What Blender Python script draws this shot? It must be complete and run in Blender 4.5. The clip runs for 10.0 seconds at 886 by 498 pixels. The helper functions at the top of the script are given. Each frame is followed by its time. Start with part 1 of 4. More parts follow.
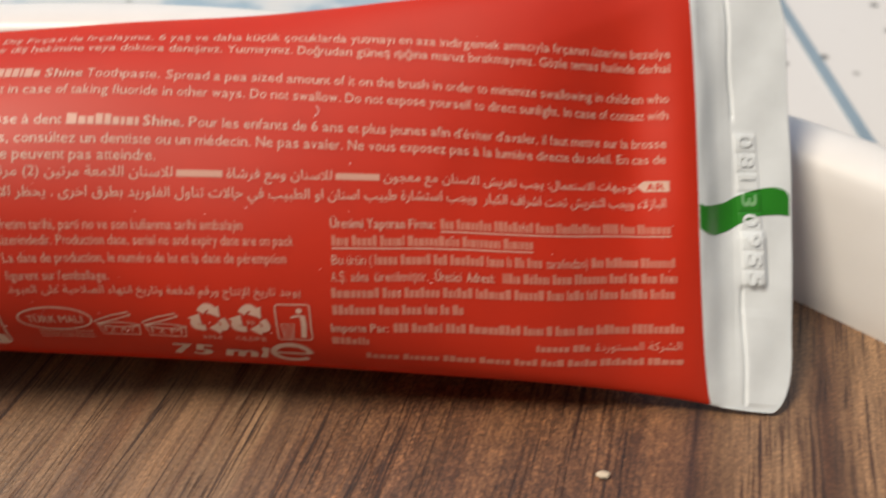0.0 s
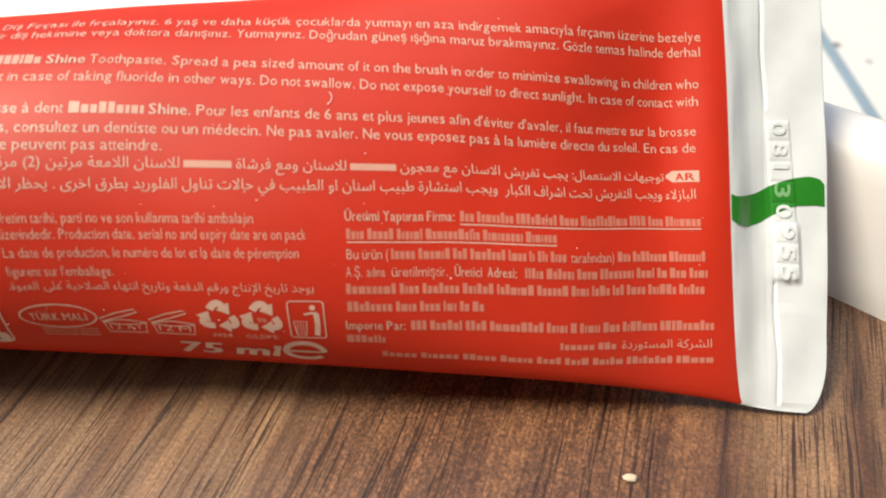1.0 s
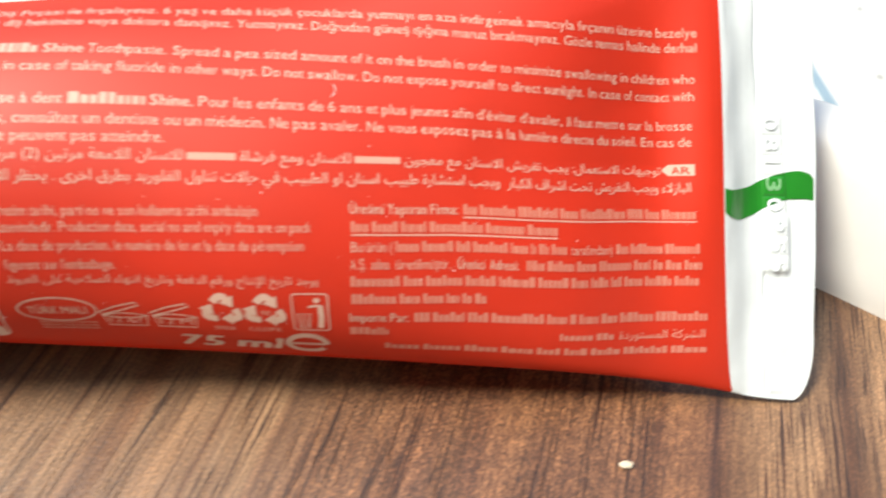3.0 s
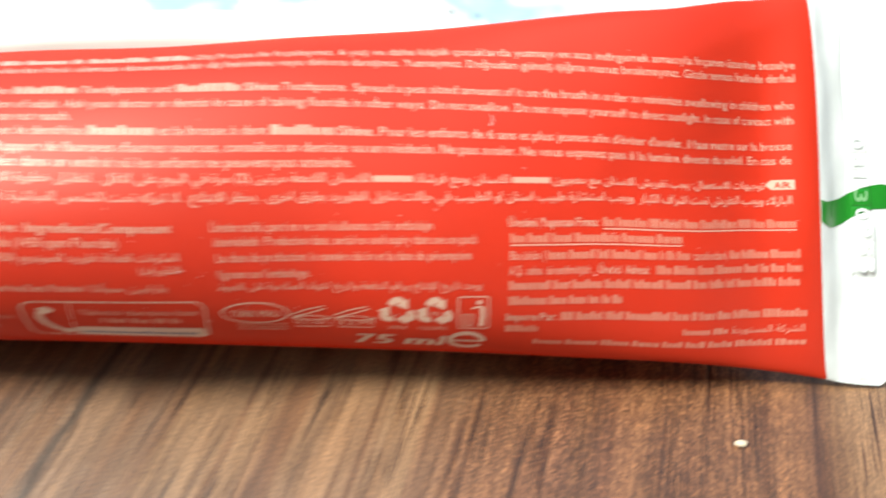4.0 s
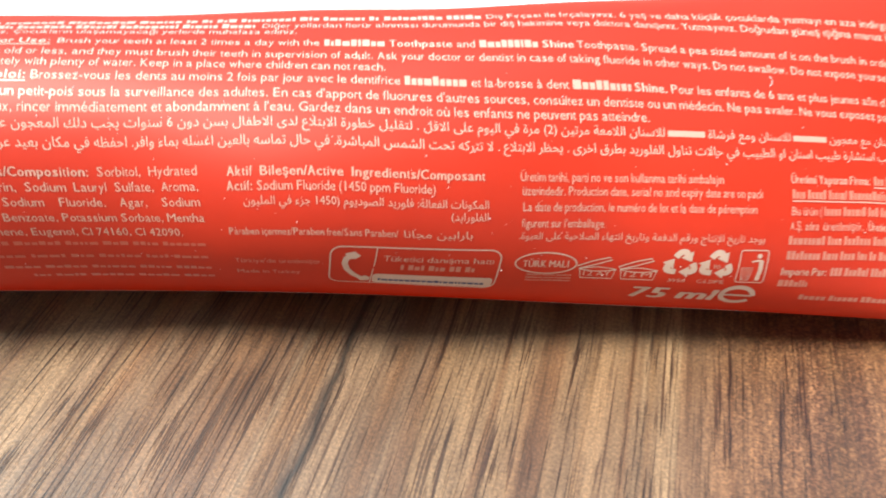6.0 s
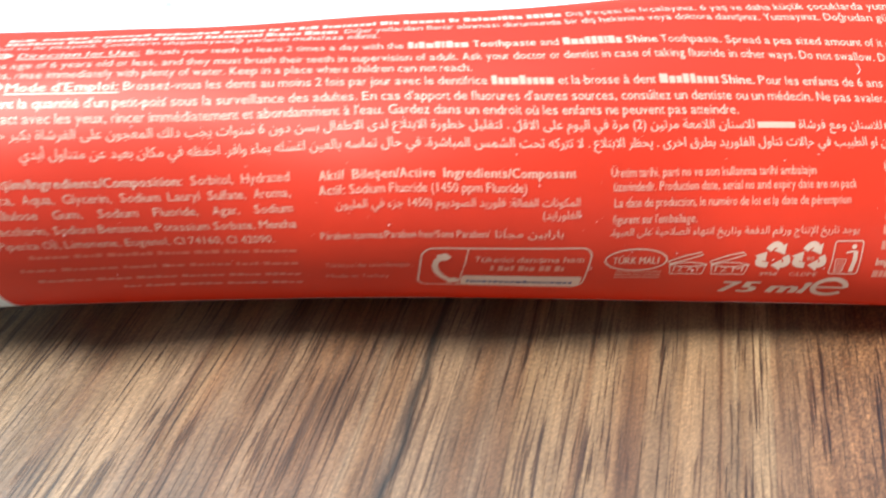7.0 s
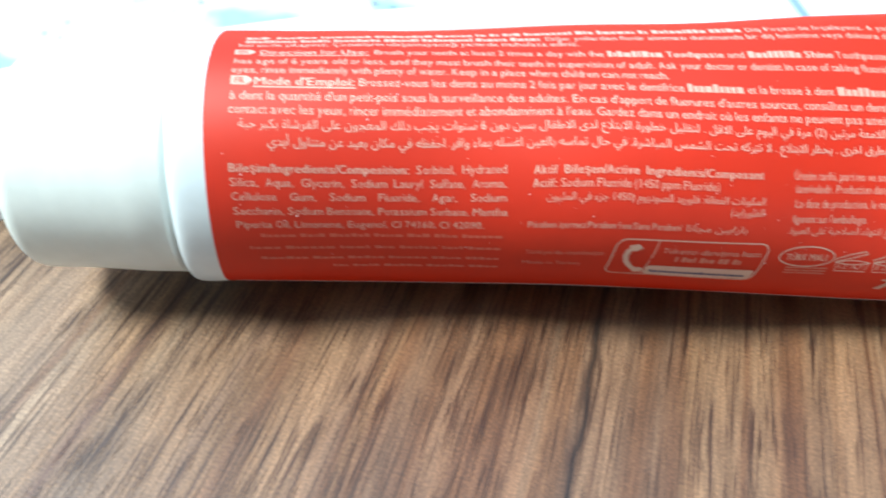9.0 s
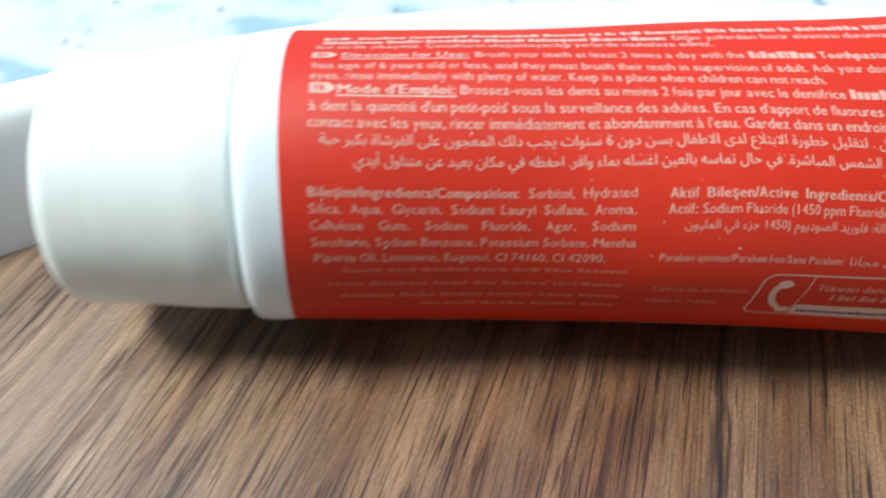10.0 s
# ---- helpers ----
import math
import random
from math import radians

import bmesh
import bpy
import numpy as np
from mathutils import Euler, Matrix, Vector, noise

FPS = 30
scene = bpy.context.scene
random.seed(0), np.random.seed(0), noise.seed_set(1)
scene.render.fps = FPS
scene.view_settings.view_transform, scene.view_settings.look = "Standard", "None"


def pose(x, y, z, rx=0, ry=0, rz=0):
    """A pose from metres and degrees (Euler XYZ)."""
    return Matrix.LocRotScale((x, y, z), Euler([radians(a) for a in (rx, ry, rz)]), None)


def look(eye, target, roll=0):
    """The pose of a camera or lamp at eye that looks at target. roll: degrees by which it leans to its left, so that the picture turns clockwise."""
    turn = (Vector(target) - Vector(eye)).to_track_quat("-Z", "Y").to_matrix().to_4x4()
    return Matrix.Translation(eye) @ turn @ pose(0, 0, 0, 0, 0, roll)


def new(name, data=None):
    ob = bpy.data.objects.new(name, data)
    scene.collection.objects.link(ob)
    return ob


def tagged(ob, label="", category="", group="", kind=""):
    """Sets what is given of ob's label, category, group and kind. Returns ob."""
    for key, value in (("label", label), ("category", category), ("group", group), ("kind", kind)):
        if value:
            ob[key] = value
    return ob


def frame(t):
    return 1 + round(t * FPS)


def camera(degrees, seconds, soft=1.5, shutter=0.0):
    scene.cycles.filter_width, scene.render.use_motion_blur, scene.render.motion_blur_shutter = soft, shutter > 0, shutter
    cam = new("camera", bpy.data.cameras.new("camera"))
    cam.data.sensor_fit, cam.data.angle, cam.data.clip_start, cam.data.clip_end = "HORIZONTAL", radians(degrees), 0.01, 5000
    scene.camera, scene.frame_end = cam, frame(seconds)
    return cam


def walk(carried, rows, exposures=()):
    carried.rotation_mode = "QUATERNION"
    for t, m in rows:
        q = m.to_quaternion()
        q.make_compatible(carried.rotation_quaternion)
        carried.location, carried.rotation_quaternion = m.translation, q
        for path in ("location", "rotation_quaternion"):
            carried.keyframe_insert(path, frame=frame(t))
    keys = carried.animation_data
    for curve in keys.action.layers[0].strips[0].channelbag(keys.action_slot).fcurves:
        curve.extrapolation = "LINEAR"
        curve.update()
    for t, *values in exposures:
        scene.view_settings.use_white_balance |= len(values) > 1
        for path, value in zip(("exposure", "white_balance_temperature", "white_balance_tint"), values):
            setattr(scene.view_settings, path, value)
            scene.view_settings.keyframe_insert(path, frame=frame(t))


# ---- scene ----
from mathutils import geometry

# Everything in centimetres is turned into metres by CM.
CM = 0.01
cam = camera(60.0, 10.0, soft=1.8, shutter=1.4)
# seconds, eye, yaw to the left, pitch up, roll
PATH = [
    (0, 0.03975, -0.06650, 0.07041, -1.94, -44.41, -0.48),
    (0.5, 0.03857, -0.06548, 0.06891, -1.16, -45.14, -1.01),
    (1, 0.03870, -0.06389, 0.06823, -1.16, -45.07, -1.18),
    (1.5, 0.03889, -0.06373, 0.06828, -1.40, -45.00, -1.07),
    (1.967, 0.03919, -0.06337, 0.06802, -1.37, -45.49, -1.18),
    (2, 0.03919, -0.06336, 0.06802, -1.37, -45.50, -1.18),
    (2.033, 0.03917, -0.06333, 0.06804, -1.39, -45.53, -1.17),
    (2.2, 0.03879, -0.06228, 0.06874, -1.97, -46.46, -0.60),
    (3.3, 0.03072, -0.06487, 0.06940, -5.49, -45.77, 1.45),
    (3.5, 0.02654, -0.06598, 0.07094, -5.44, -45.33, 1.04),
    (4, 0.01866, -0.06987, 0.07644, -5.65, -45.46, 1.34),
    (4.5, 0.00765, -0.07340, 0.07796, -6.84, -44.81, 2.15),
    (5, -0.00701, -0.07402, 0.08034, -7.38, -44.31, 2.71),
    (5.2, -0.01260, -0.07434, 0.07948, -7.41, -44.56, 2.87),
    (6.3, -0.01394, -0.07265, 0.07178, -6.40, -44.02, 2.56),
    (6.5, -0.01588, -0.07099, 0.07178, -5.42, -43.33, 0.64),
    (7, -0.02046, -0.07342, 0.07160, -4.68, -43.63, -0.23),
    (7.5, -0.02377, -0.07498, 0.07248, -4.41, -43.44, 0.28),
    (8, -0.03273, -0.07633, 0.07267, -5.02, -43.62, 1.23),
    (8.5, -0.03998, -0.07826, 0.07460, -4.11, -43.46, 1.15),
    (9, -0.04184, -0.07878, 0.07533, -4.13, -43.26, 1.37),
    (9.5, -0.04823, -0.07167, 0.07298, -1.44, -41.63, -0.93),
    (9.8, -0.05005, -0.06830, 0.07040, -1.18, -43.55, -0.14),
    (10, -0.05041, -0.06681, 0.06836, -2.66, -42.80, 0.33),
]
# seconds, stops, kelvin, tint
EXPOSURES = [(0.0, 0.12, 8200, 12), (0.6, 0.45, 8200, 12), (1.0, 0.62, 8100, 9), (1.5, 0.79, 7900, 9), (2.2, 1.00, 7600, 7), (3.3, 1.09, 7500, 5), (4.5, 1.25, 7300, -2),
             (6.5, 1.49, 6250, -8), (7.5, 1.46, 6000, -8), (8.5, 1.39, 5850, -7), (9.2, 1.11, 5950, -6), (10.0, 0.71, 6150, -2)]
walk(cam, [(t, pose(x, y, z, 90 + pitch, 0, yaw) @ pose(0, 0, 0, 0, 0, roll)) for t, x, y, z, yaw, pitch, roll in PATH], EXPOSURES)
cam.data.dof.use_dof = True
cam.data.dof.focus_distance = 0.088
cam.data.dof.aperture_fstop = 38.0

# ---- light ----
world = bpy.data.worlds.new("world")
scene.world = world
world.use_nodes = True
wn = world.node_tree.nodes
sky = wn.new("ShaderNodeTexSky")
sky.sky_type = "NISHITA"
sky.sun_disc = False
sky.sun_elevation = radians(60)
sky.sun_rotation = radians(-75)
wn["Background"].inputs["Strength"].default_value = 0.15
world.node_tree.links.new(sky.outputs["Color"], wn["Background"].inputs["Color"])

FLOOR_Z = -0.40
sun_data = bpy.data.lights.new("sun", "SUN")
sun_data.energy, sun_data.angle, sun_data.color = 2.8, radians(17), (1.0, 0.985, 0.96)
sun = new("sun", sun_data)
sun.matrix_world = look((-0.62, -0.05, 1.0), (0.0, 0.0, 0.0))


# ---- materials ----
def material(name, colour, rough=0.5, metal=0.0, spec=0.5, coat=0.0):
    m = bpy.data.materials.new(name)
    m.use_nodes = True
    b = m.node_tree.nodes["Principled BSDF"]
    b.inputs["Base Color"].default_value = (*colour, 1)
    b.inputs["Roughness"].default_value = rough
    b.inputs["Metallic"].default_value = metal
    b.inputs["Specular IOR Level"].default_value = spec
    b.inputs["Coat Weight"].default_value = coat
    b.inputs["Coat Roughness"].default_value = 0.32
    return m, m.node_tree.nodes, m.node_tree.links, b


def ramp(nodes, stops, mode="LINEAR"):
    r = nodes.new("ShaderNodeValToRGB")
    r.color_ramp.interpolation = mode
    el = r.color_ramp.elements
    while len(el) < len(stops):
        el.new(0.5)
    for e, (p, c) in zip(el, stops):
        e.position = p
        e.color = (*c, 1) if len(c) == 3 else c
    return r


def noise_tex(nodes, links, vec, scale, detail=4, rough=0.55, distort=0.0):
    n = nodes.new("ShaderNodeTexNoise")
    n.inputs["Scale"].default_value = scale
    n.inputs["Detail"].default_value = detail
    n.inputs["Roughness"].default_value = rough
    n.inputs["Distortion"].default_value = distort
    links.new(vec, n.inputs["Vector"])
    return n


def mapped(nodes, links, scale, rot=0.0, loc=(0, 0, 0)):
    tc = nodes.new("ShaderNodeTexCoord")
    mp = nodes.new("ShaderNodeMapping")
    mp.inputs["Location"].default_value = loc
    mp.inputs["Rotation"].default_value = (0, 0, radians(rot))
    mp.inputs["Scale"].default_value = scale
    links.new(tc.outputs["Object"], mp.inputs["Vector"])
    return mp.outputs["Vector"]


def mix(nodes, links, a, b, fac, mode="MIX"):
    x = nodes.new("ShaderNodeMix")
    x.data_type, x.blend_type = "RGBA", mode
    for sock, v in ((x.inputs["Factor"], fac), (x.inputs["A"], a), (x.inputs["B"], b)):
        if isinstance(v, (int, float)):
            sock.default_value = v
        elif isinstance(v, tuple):
            sock.default_value = (*v, 1)
        else:
            links.new(v, sock)
    return x.outputs["Result"]


def bump(nodes, links, b, height, strength, distance):
    k = nodes.new("ShaderNodeBump")
    k.inputs["Strength"].default_value = strength
    k.inputs["Distance"].default_value = distance
    links.new(height, k.inputs["Height"])
    links.new(k.outputs["Normal"], b.inputs["Normal"])


def vary(pack, colour, amount, scale, rough_lo=None, rough_hi=None, bump_strength=0.0, bump_scale=None, bump_dist=0.0001):
    """Two scales of soft variation in colour, gloss and relief."""
    m, nodes, links, b = pack
    v = mapped(nodes, links, (100, 100, 100))
    n1 = noise_tex(nodes, links, v, scale, 3)
    n2 = noise_tex(nodes, links, v, scale * 9, 4)
    dark = tuple(c * (1 - amount) for c in colour)
    lite = tuple(min(1, c * (1 + amount * 0.5)) for c in colour)
    r = ramp(nodes, [(0.3, dark), (0.7, lite)])
    links.new(n1.outputs["Fac"], r.inputs["Fac"])
    r2 = ramp(nodes, [(0.3, (0.94, 0.94, 0.94)), (0.65, (1, 1, 1))])
    links.new(n2.outputs["Fac"], r2.inputs["Fac"])
    links.new(mix(nodes, links, r.outputs["Color"], r2.outputs["Color"], 1.0, "MULTIPLY"), b.inputs["Base Color"])
    if rough_lo is not None:
        q = nodes.new("ShaderNodeMapRange")
        q.inputs["To Min"].default_value, q.inputs["To Max"].default_value = rough_lo, rough_hi
        links.new(n1.outputs["Fac"], q.inputs["Value"])
        links.new(q.outputs["Result"], b.inputs["Roughness"])
    if bump_strength:
        n3 = noise_tex(nodes, links, v, bump_scale or scale * 20, 2)
        bump(nodes, links, b, n3.outputs["Fac"], bump_strength, bump_dist)
    return m


RED = (0.605, 0.022, 0.003)
M_RED = vary(material("red_printed_plastic", RED, 0.3, spec=0.38, coat=0.0), RED, 0.06, 0.25, 0.50, 0.60, 0.12, 12, 0.00003)
red_nodes, red_links = M_RED.node_tree.nodes, M_RED.node_tree.links
facing = red_nodes.new("ShaderNodeLayerWeight")
facing.inputs["Blend"].default_value = 0.5
gloss = red_nodes.new("ShaderNodeMapRange")
gloss.inputs["From Min"].default_value, gloss.inputs["From Max"].default_value = 0.25, 0.85
gloss.inputs["To Min"].default_value, gloss.inputs["To Max"].default_value = 0.55, 0.06
red_links.new(facing.outputs["Facing"], gloss.inputs["Value"])
red_links.new(gloss.outputs["Result"], red_nodes["Principled BSDF"].inputs["Specular IOR Level"])
WHITE_PL = (0.74, 0.80, 0.83)
M_TUBE_WHITE = vary(material("white_tube_plastic", WHITE_PL, 0.35), WHITE_PL, 0.02, 0.4, 0.3, 0.42, 0.1, 8, 0.00004)
CAP_COL = (0.80, 0.83, 0.79)
M_CAP = vary(material("white_cap_plastic", CAP_COL, 0.45), CAP_COL, 0.03, 0.35, 0.4, 0.5, 0.08, 20, 0.00003)
PRINT = (0.71, 0.46, 0.37)
M_PRINT = vary(material("white_print_ink", PRINT, 0.35), PRINT, 0.05, 1.0, 0.3, 0.4)
PALE = (0.66, 0.22, 0.16)
M_PRINT_THIN = vary(material("thin_white_print_ink", PALE, 0.35), PALE, 0.08, 1.0, 0.3, 0.4)
FAINT = (0.64, 0.13, 0.085)
M_PRINT_FAINT = vary(material("faint_print_ink", FAINT, 0.35), FAINT, 0.08, 1.0, 0.3, 0.4)
COLUMN = (0.70, 0.37, 0.29)
M_COLUMN = vary(material("fine_white_print_ink", COLUMN, 0.35), COLUMN, 0.06, 1.0, 0.3, 0.4)
GREEN = (0.012, 0.22, 0.022)
M_GREEN = vary(material("green_print_ink", GREEN, 0.3), GREEN, 0.06, 0.8, 0.26, 0.36)
# paler green for the digit on the wave: its edge highlights as colour
LIT_GREEN = (0.20, 0.46, 0.22)
M_GREEN_LIT = vary(material("lit_green_print_ink", LIT_GREEN, 0.3), LIT_GREEN, 0.2, 2.0, 0.26, 0.36)
M_BLUE = vary(material("dark_blue_print_ink", (0.03, 0.04, 0.16), 0.35), (0.03, 0.04, 0.16), 0.1, 1.0)
RIM = (0.80, 0.80, 0.79)
M_RIM = vary(material("white_lacquered_rim", RIM, 0.35), RIM, 0.03, 0.08, 0.28, 0.4, 0.05, 6, 0.00005)
# dark coat of the unseen side wall and roof that hold back light
BLOCKER = (0.15, 0.145, 0.14)
M_BLOCKER = vary(material("matt_dark_blocker_paint", BLOCKER, 0.85), BLOCKER, 0.04, 0.01, None, None, 0.15, 0.6, 0.0005)
# pale coat of the unseen south wall, chosen to throw light back
BOUNCE = (0.55, 0.52, 0.48)
M_BOUNCE = vary(material("pale_bounce_wall_paint", BOUNCE, 0.85), BOUNCE, 0.04, 0.01, None, None, 0.15, 0.6, 0.0005)
M_CRUMB = vary(material("pale_bread_crumb", (0.72, 0.62, 0.48), 0.8), (0.72, 0.62, 0.48), 0.15, 6.0)
M_DUST = vary(material("pale_dust", (0.86, 0.80, 0.76), 0.9), (0.86, 0.80, 0.76), 0.08, 6.0)
M_FIBRE = vary(material("pale_lint_fibre", (0.75, 0.68, 0.64), 0.8), (0.75, 0.68, 0.64), 0.1, 6.0)


def wood_material():
    m, nodes, links, b = material("walnut_decor_laminate", (0.3, 0.17, 0.09), 0.42, spec=0.8)
    g = mapped(nodes, links, (100, 100, 100), 20.0, (2.73, -13.1, 0))      # x across the grain, y along it, in cm
    sep = nodes.new("ShaderNodeSeparateXYZ")
    links.new(g, sep.inputs[0])

    def math_node(op, a, c):
        k = nodes.new("ShaderNodeMath")
        k.operation = op
        for sock, v in zip(k.inputs, (a, c)):
            if isinstance(v, (int, float)):
                sock.default_value = v
            else:
                links.new(v, sock)
        return k.outputs[0]

    def scaled(vec, sx, sy, off=0.0):
        s = nodes.new("ShaderNodeMapping")
        s.inputs["Scale"].default_value = (sx, sy, 1)
        s.inputs["Location"].default_value = (off, off * 0.7, 0)
        links.new(vec, s.inputs["Vector"])
        return s.outputs["Vector"]

    # the grain wanders a little from the straight
    wob = noise_tex(nodes, links, scaled(g, 0.35, 0.07, 3.0), 1.0, 2)
    wob2 = noise_tex(nodes, links, scaled(g, 1.2, 0.45, 7.0), 1.0, 1)
    shift = math_node("ADD", math_node("MULTIPLY", math_node("SUBTRACT", wob.outputs["Fac"], 0.5), 0.3),
                      math_node("MULTIPLY", math_node("SUBTRACT", wob2.outputs["Fac"], 0.5), 0.08))
    across = math_node("ADD", sep.outputs["X"], shift)
    com = nodes.new("ShaderNodeCombineXYZ")
    links.new(across, com.inputs["X"])
    links.new(sep.outputs["Y"], com.inputs["Y"])
    grain = com.outputs["Vector"]

    # bands of the printed board, by their place across the grain
    tone = {"p": (0.234, 0.135, 0.072), "l": (0.207, 0.112, 0.057), "m": (0.188, 0.096, 0.045), "v": (0.171, 0.089, 0.047), "d": (0.134, 0.059, 0.026),
            "b": (0.079, 0.032, 0.016), "h": (0.141, 0.061, 0.029), "r": (0.166, 0.075, 0.034), "e": (0.168, 0.084, 0.042)}

    # pale: greyer and lighter towards lo, the sky's sheen put into the tones
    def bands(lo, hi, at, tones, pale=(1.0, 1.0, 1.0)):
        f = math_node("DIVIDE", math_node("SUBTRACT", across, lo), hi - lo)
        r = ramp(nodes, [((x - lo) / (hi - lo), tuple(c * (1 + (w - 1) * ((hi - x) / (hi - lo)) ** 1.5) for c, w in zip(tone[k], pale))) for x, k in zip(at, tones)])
        links.new(f, r.inputs["Fac"])
        return r.outputs["Color"]

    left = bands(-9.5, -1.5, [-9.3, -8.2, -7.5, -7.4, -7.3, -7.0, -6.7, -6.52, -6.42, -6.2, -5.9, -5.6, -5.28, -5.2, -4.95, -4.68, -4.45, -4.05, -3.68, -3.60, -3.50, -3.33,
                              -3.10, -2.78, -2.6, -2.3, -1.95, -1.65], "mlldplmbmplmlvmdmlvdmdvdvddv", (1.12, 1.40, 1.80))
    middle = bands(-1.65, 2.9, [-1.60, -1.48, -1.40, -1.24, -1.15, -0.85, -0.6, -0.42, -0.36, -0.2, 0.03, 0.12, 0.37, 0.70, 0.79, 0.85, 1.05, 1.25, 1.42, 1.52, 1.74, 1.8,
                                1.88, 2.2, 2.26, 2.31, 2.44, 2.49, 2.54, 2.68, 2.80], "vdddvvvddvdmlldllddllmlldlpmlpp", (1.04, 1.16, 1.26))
    right = bands(2.8, 9.2, [2.82, 3.0, 3.4, 3.9, 4.4, 4.55, 4.8, 5.2, 5.35, 5.6, 6.0, 6.35, 6.5, 6.7, 7.0, 7.15, 7.22, 7.4, 7.6, 8.0, 8.3, 8.45, 8.7, 9.1], "eerrhdhrdrrrdrrbdmlpldlp")
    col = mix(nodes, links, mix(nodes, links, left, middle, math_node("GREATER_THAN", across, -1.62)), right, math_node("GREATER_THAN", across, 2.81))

    def layer(sx, sy, off, detail, rough, stops, weight):
        nonlocal col
        n = noise_tex(nodes, links, scaled(grain, sx, sy, off), 1.0, detail, rough)
        r = ramp(nodes, stops)
        links.new(n.outputs["Fac"], r.inputs["Fac"])
        col = mix(nodes, links, col, r.outputs["Color"], weight, "MULTIPLY")
        return n

    # broad streaks, then narrow ones, then fine fibres
    layer(2.2, 0.10, 1.0, 3, 0.55, [(0.32, (0.66, 0.60, 0.57)), (0.5, (1, 1, 1)), (0.70, (1.32, 1.31, 1.29))], 0.9)
    layer(9.0, 0.20, 21.0, 4, 0.6, [(0.34, (0.60, 0.52, 0.48)), (0.47, (1, 1, 1)), (0.68, (1.34, 1.34, 1.33))], 0.75)
    fine = layer(22.0, 0.7, 5.0, 4, 0.65, [(0.34, (0.70, 0.65, 0.62)), (0.48, (1, 1, 1)), (0.68, (1.18, 1.18, 1.18))], 0.75)
    layer(1.6, 0.55, 77.0, 4, 0.6, [(0.34, (0.74, 0.71, 0.70)), (0.5, (1, 1, 1)), (0.66, (1.20, 1.20, 1.20))], 0.9)
    # short dark pores, crowded in some stretches and missing in others
    where = noise_tex(nodes, links, scaled(grain, 1.3, 0.16, 12.0), 1.0, 3)
    rq = ramp(nodes, [(0.36, (0.1, 0.1, 0.1)), (0.54, (1, 1, 1))])
    links.new(where.outputs["Fac"], rq.inputs["Fac"])
    relief_of = []
    for sx, sy, off, lo, hi in ((26.0, 0.55, 9.0, 0.565, 0.63), (40.0, 1.2, 63.0, 0.575, 0.635)):
        pore = noise_tex(nodes, links, scaled(grain, sx, sy, off), 1.0, 2, 0.5)
        rp = ramp(nodes, [(lo, (1, 1, 1)), (hi, (0.27, 0.19, 0.16))])
        links.new(pore.outputs["Fac"], rp.inputs["Fac"])
        col = mix(nodes, links, col, rp.outputs["Color"], rq.outputs["Color"], "MULTIPLY")
        relief_of.append(mix(nodes, links, (1, 1, 1), rp.outputs["Color"], rq.outputs["Color"], "MULTIPLY"))
    # mottled figure in the reddish heartwood
    heart = ramp(nodes, [(0.0, (0, 0, 0)), (0.16, (1, 1, 1)), (0.58, (1, 1, 1)), (0.74, (0.25, 0.25, 0.25))])
    links.new(math_node("DIVIDE", math_node("SUBTRACT", across, 2.75), 6.4), heart.inputs["Fac"])
    curl = noise_tex(nodes, links, scaled(grain, 15.0, 8.0, 31.0), 1.0, 5, 0.75, 0.6)
    rk = ramp(nodes, [(0.36, (0.58, 0.53, 0.51)), (0.5, (1, 1, 1)), (0.64, (1.55, 1.55, 1.52))])
    links.new(curl.outputs["Fac"], rk.inputs["Fac"])
    col = mix(nodes, links, col, rk.outputs["Color"], heart.outputs["Color"], "MULTIPLY")
    # dark mineral streak that runs the length of the board
    wig = noise_tex(nodes, links, scaled(g, 0.1, 0.5, 2.0), 1.0, 4)
    off = math_node("ABSOLUTE", math_node("ADD", math_node("ADD", sep.outputs["X"], 1.06), math_node("MULTIPLY", math_node("SUBTRACT", wig.outputs["Fac"], 0.5), 0.35)), 0)
    rl = ramp(nodes, [(0.015, (0.10, 0.09, 0.09)), (0.04, (0.45, 0.40, 0.38)), (0.09, (1, 1, 1))])
    links.new(off, rl.inputs["Fac"])
    col = mix(nodes, links, col, rl.outputs["Color"], 0.92, "MULTIPLY")
    # printed dot grain
    dots = noise_tex(nodes, links, scaled(g, 29, 26, 0.0), 1.0, 3, 0.8)
    rd = ramp(nodes, [(0.38, (0.46, 0.40, 0.37)), (0.5, (0.95, 0.95, 0.95)), (0.61, (1.80, 1.78, 1.74))])
    links.new(dots.outputs["Fac"], rd.inputs["Fac"])
    col = mix(nodes, links, col, rd.outputs["Color"], math_node("ADD", 0.5, math_node("MULTIPLY", heart.outputs["Color"], 0.42)), "MULTIPLY")
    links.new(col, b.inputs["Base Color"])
    q = nodes.new("ShaderNodeMapRange")
    q.inputs["To Min"].default_value, q.inputs["To Max"].default_value = 0.38, 0.5
    links.new(fine.outputs["Fac"], q.inputs["Value"])
    links.new(q.outputs["Result"], b.inputs["Roughness"])
    height = mix(nodes, links, mix(nodes, links, relief_of[0], relief_of[1], 1.0, "MULTIPLY"), dots.outputs["Fac"], 0.45)
    bump(nodes, links, b, height, 0.6, 0.00016)
    return m


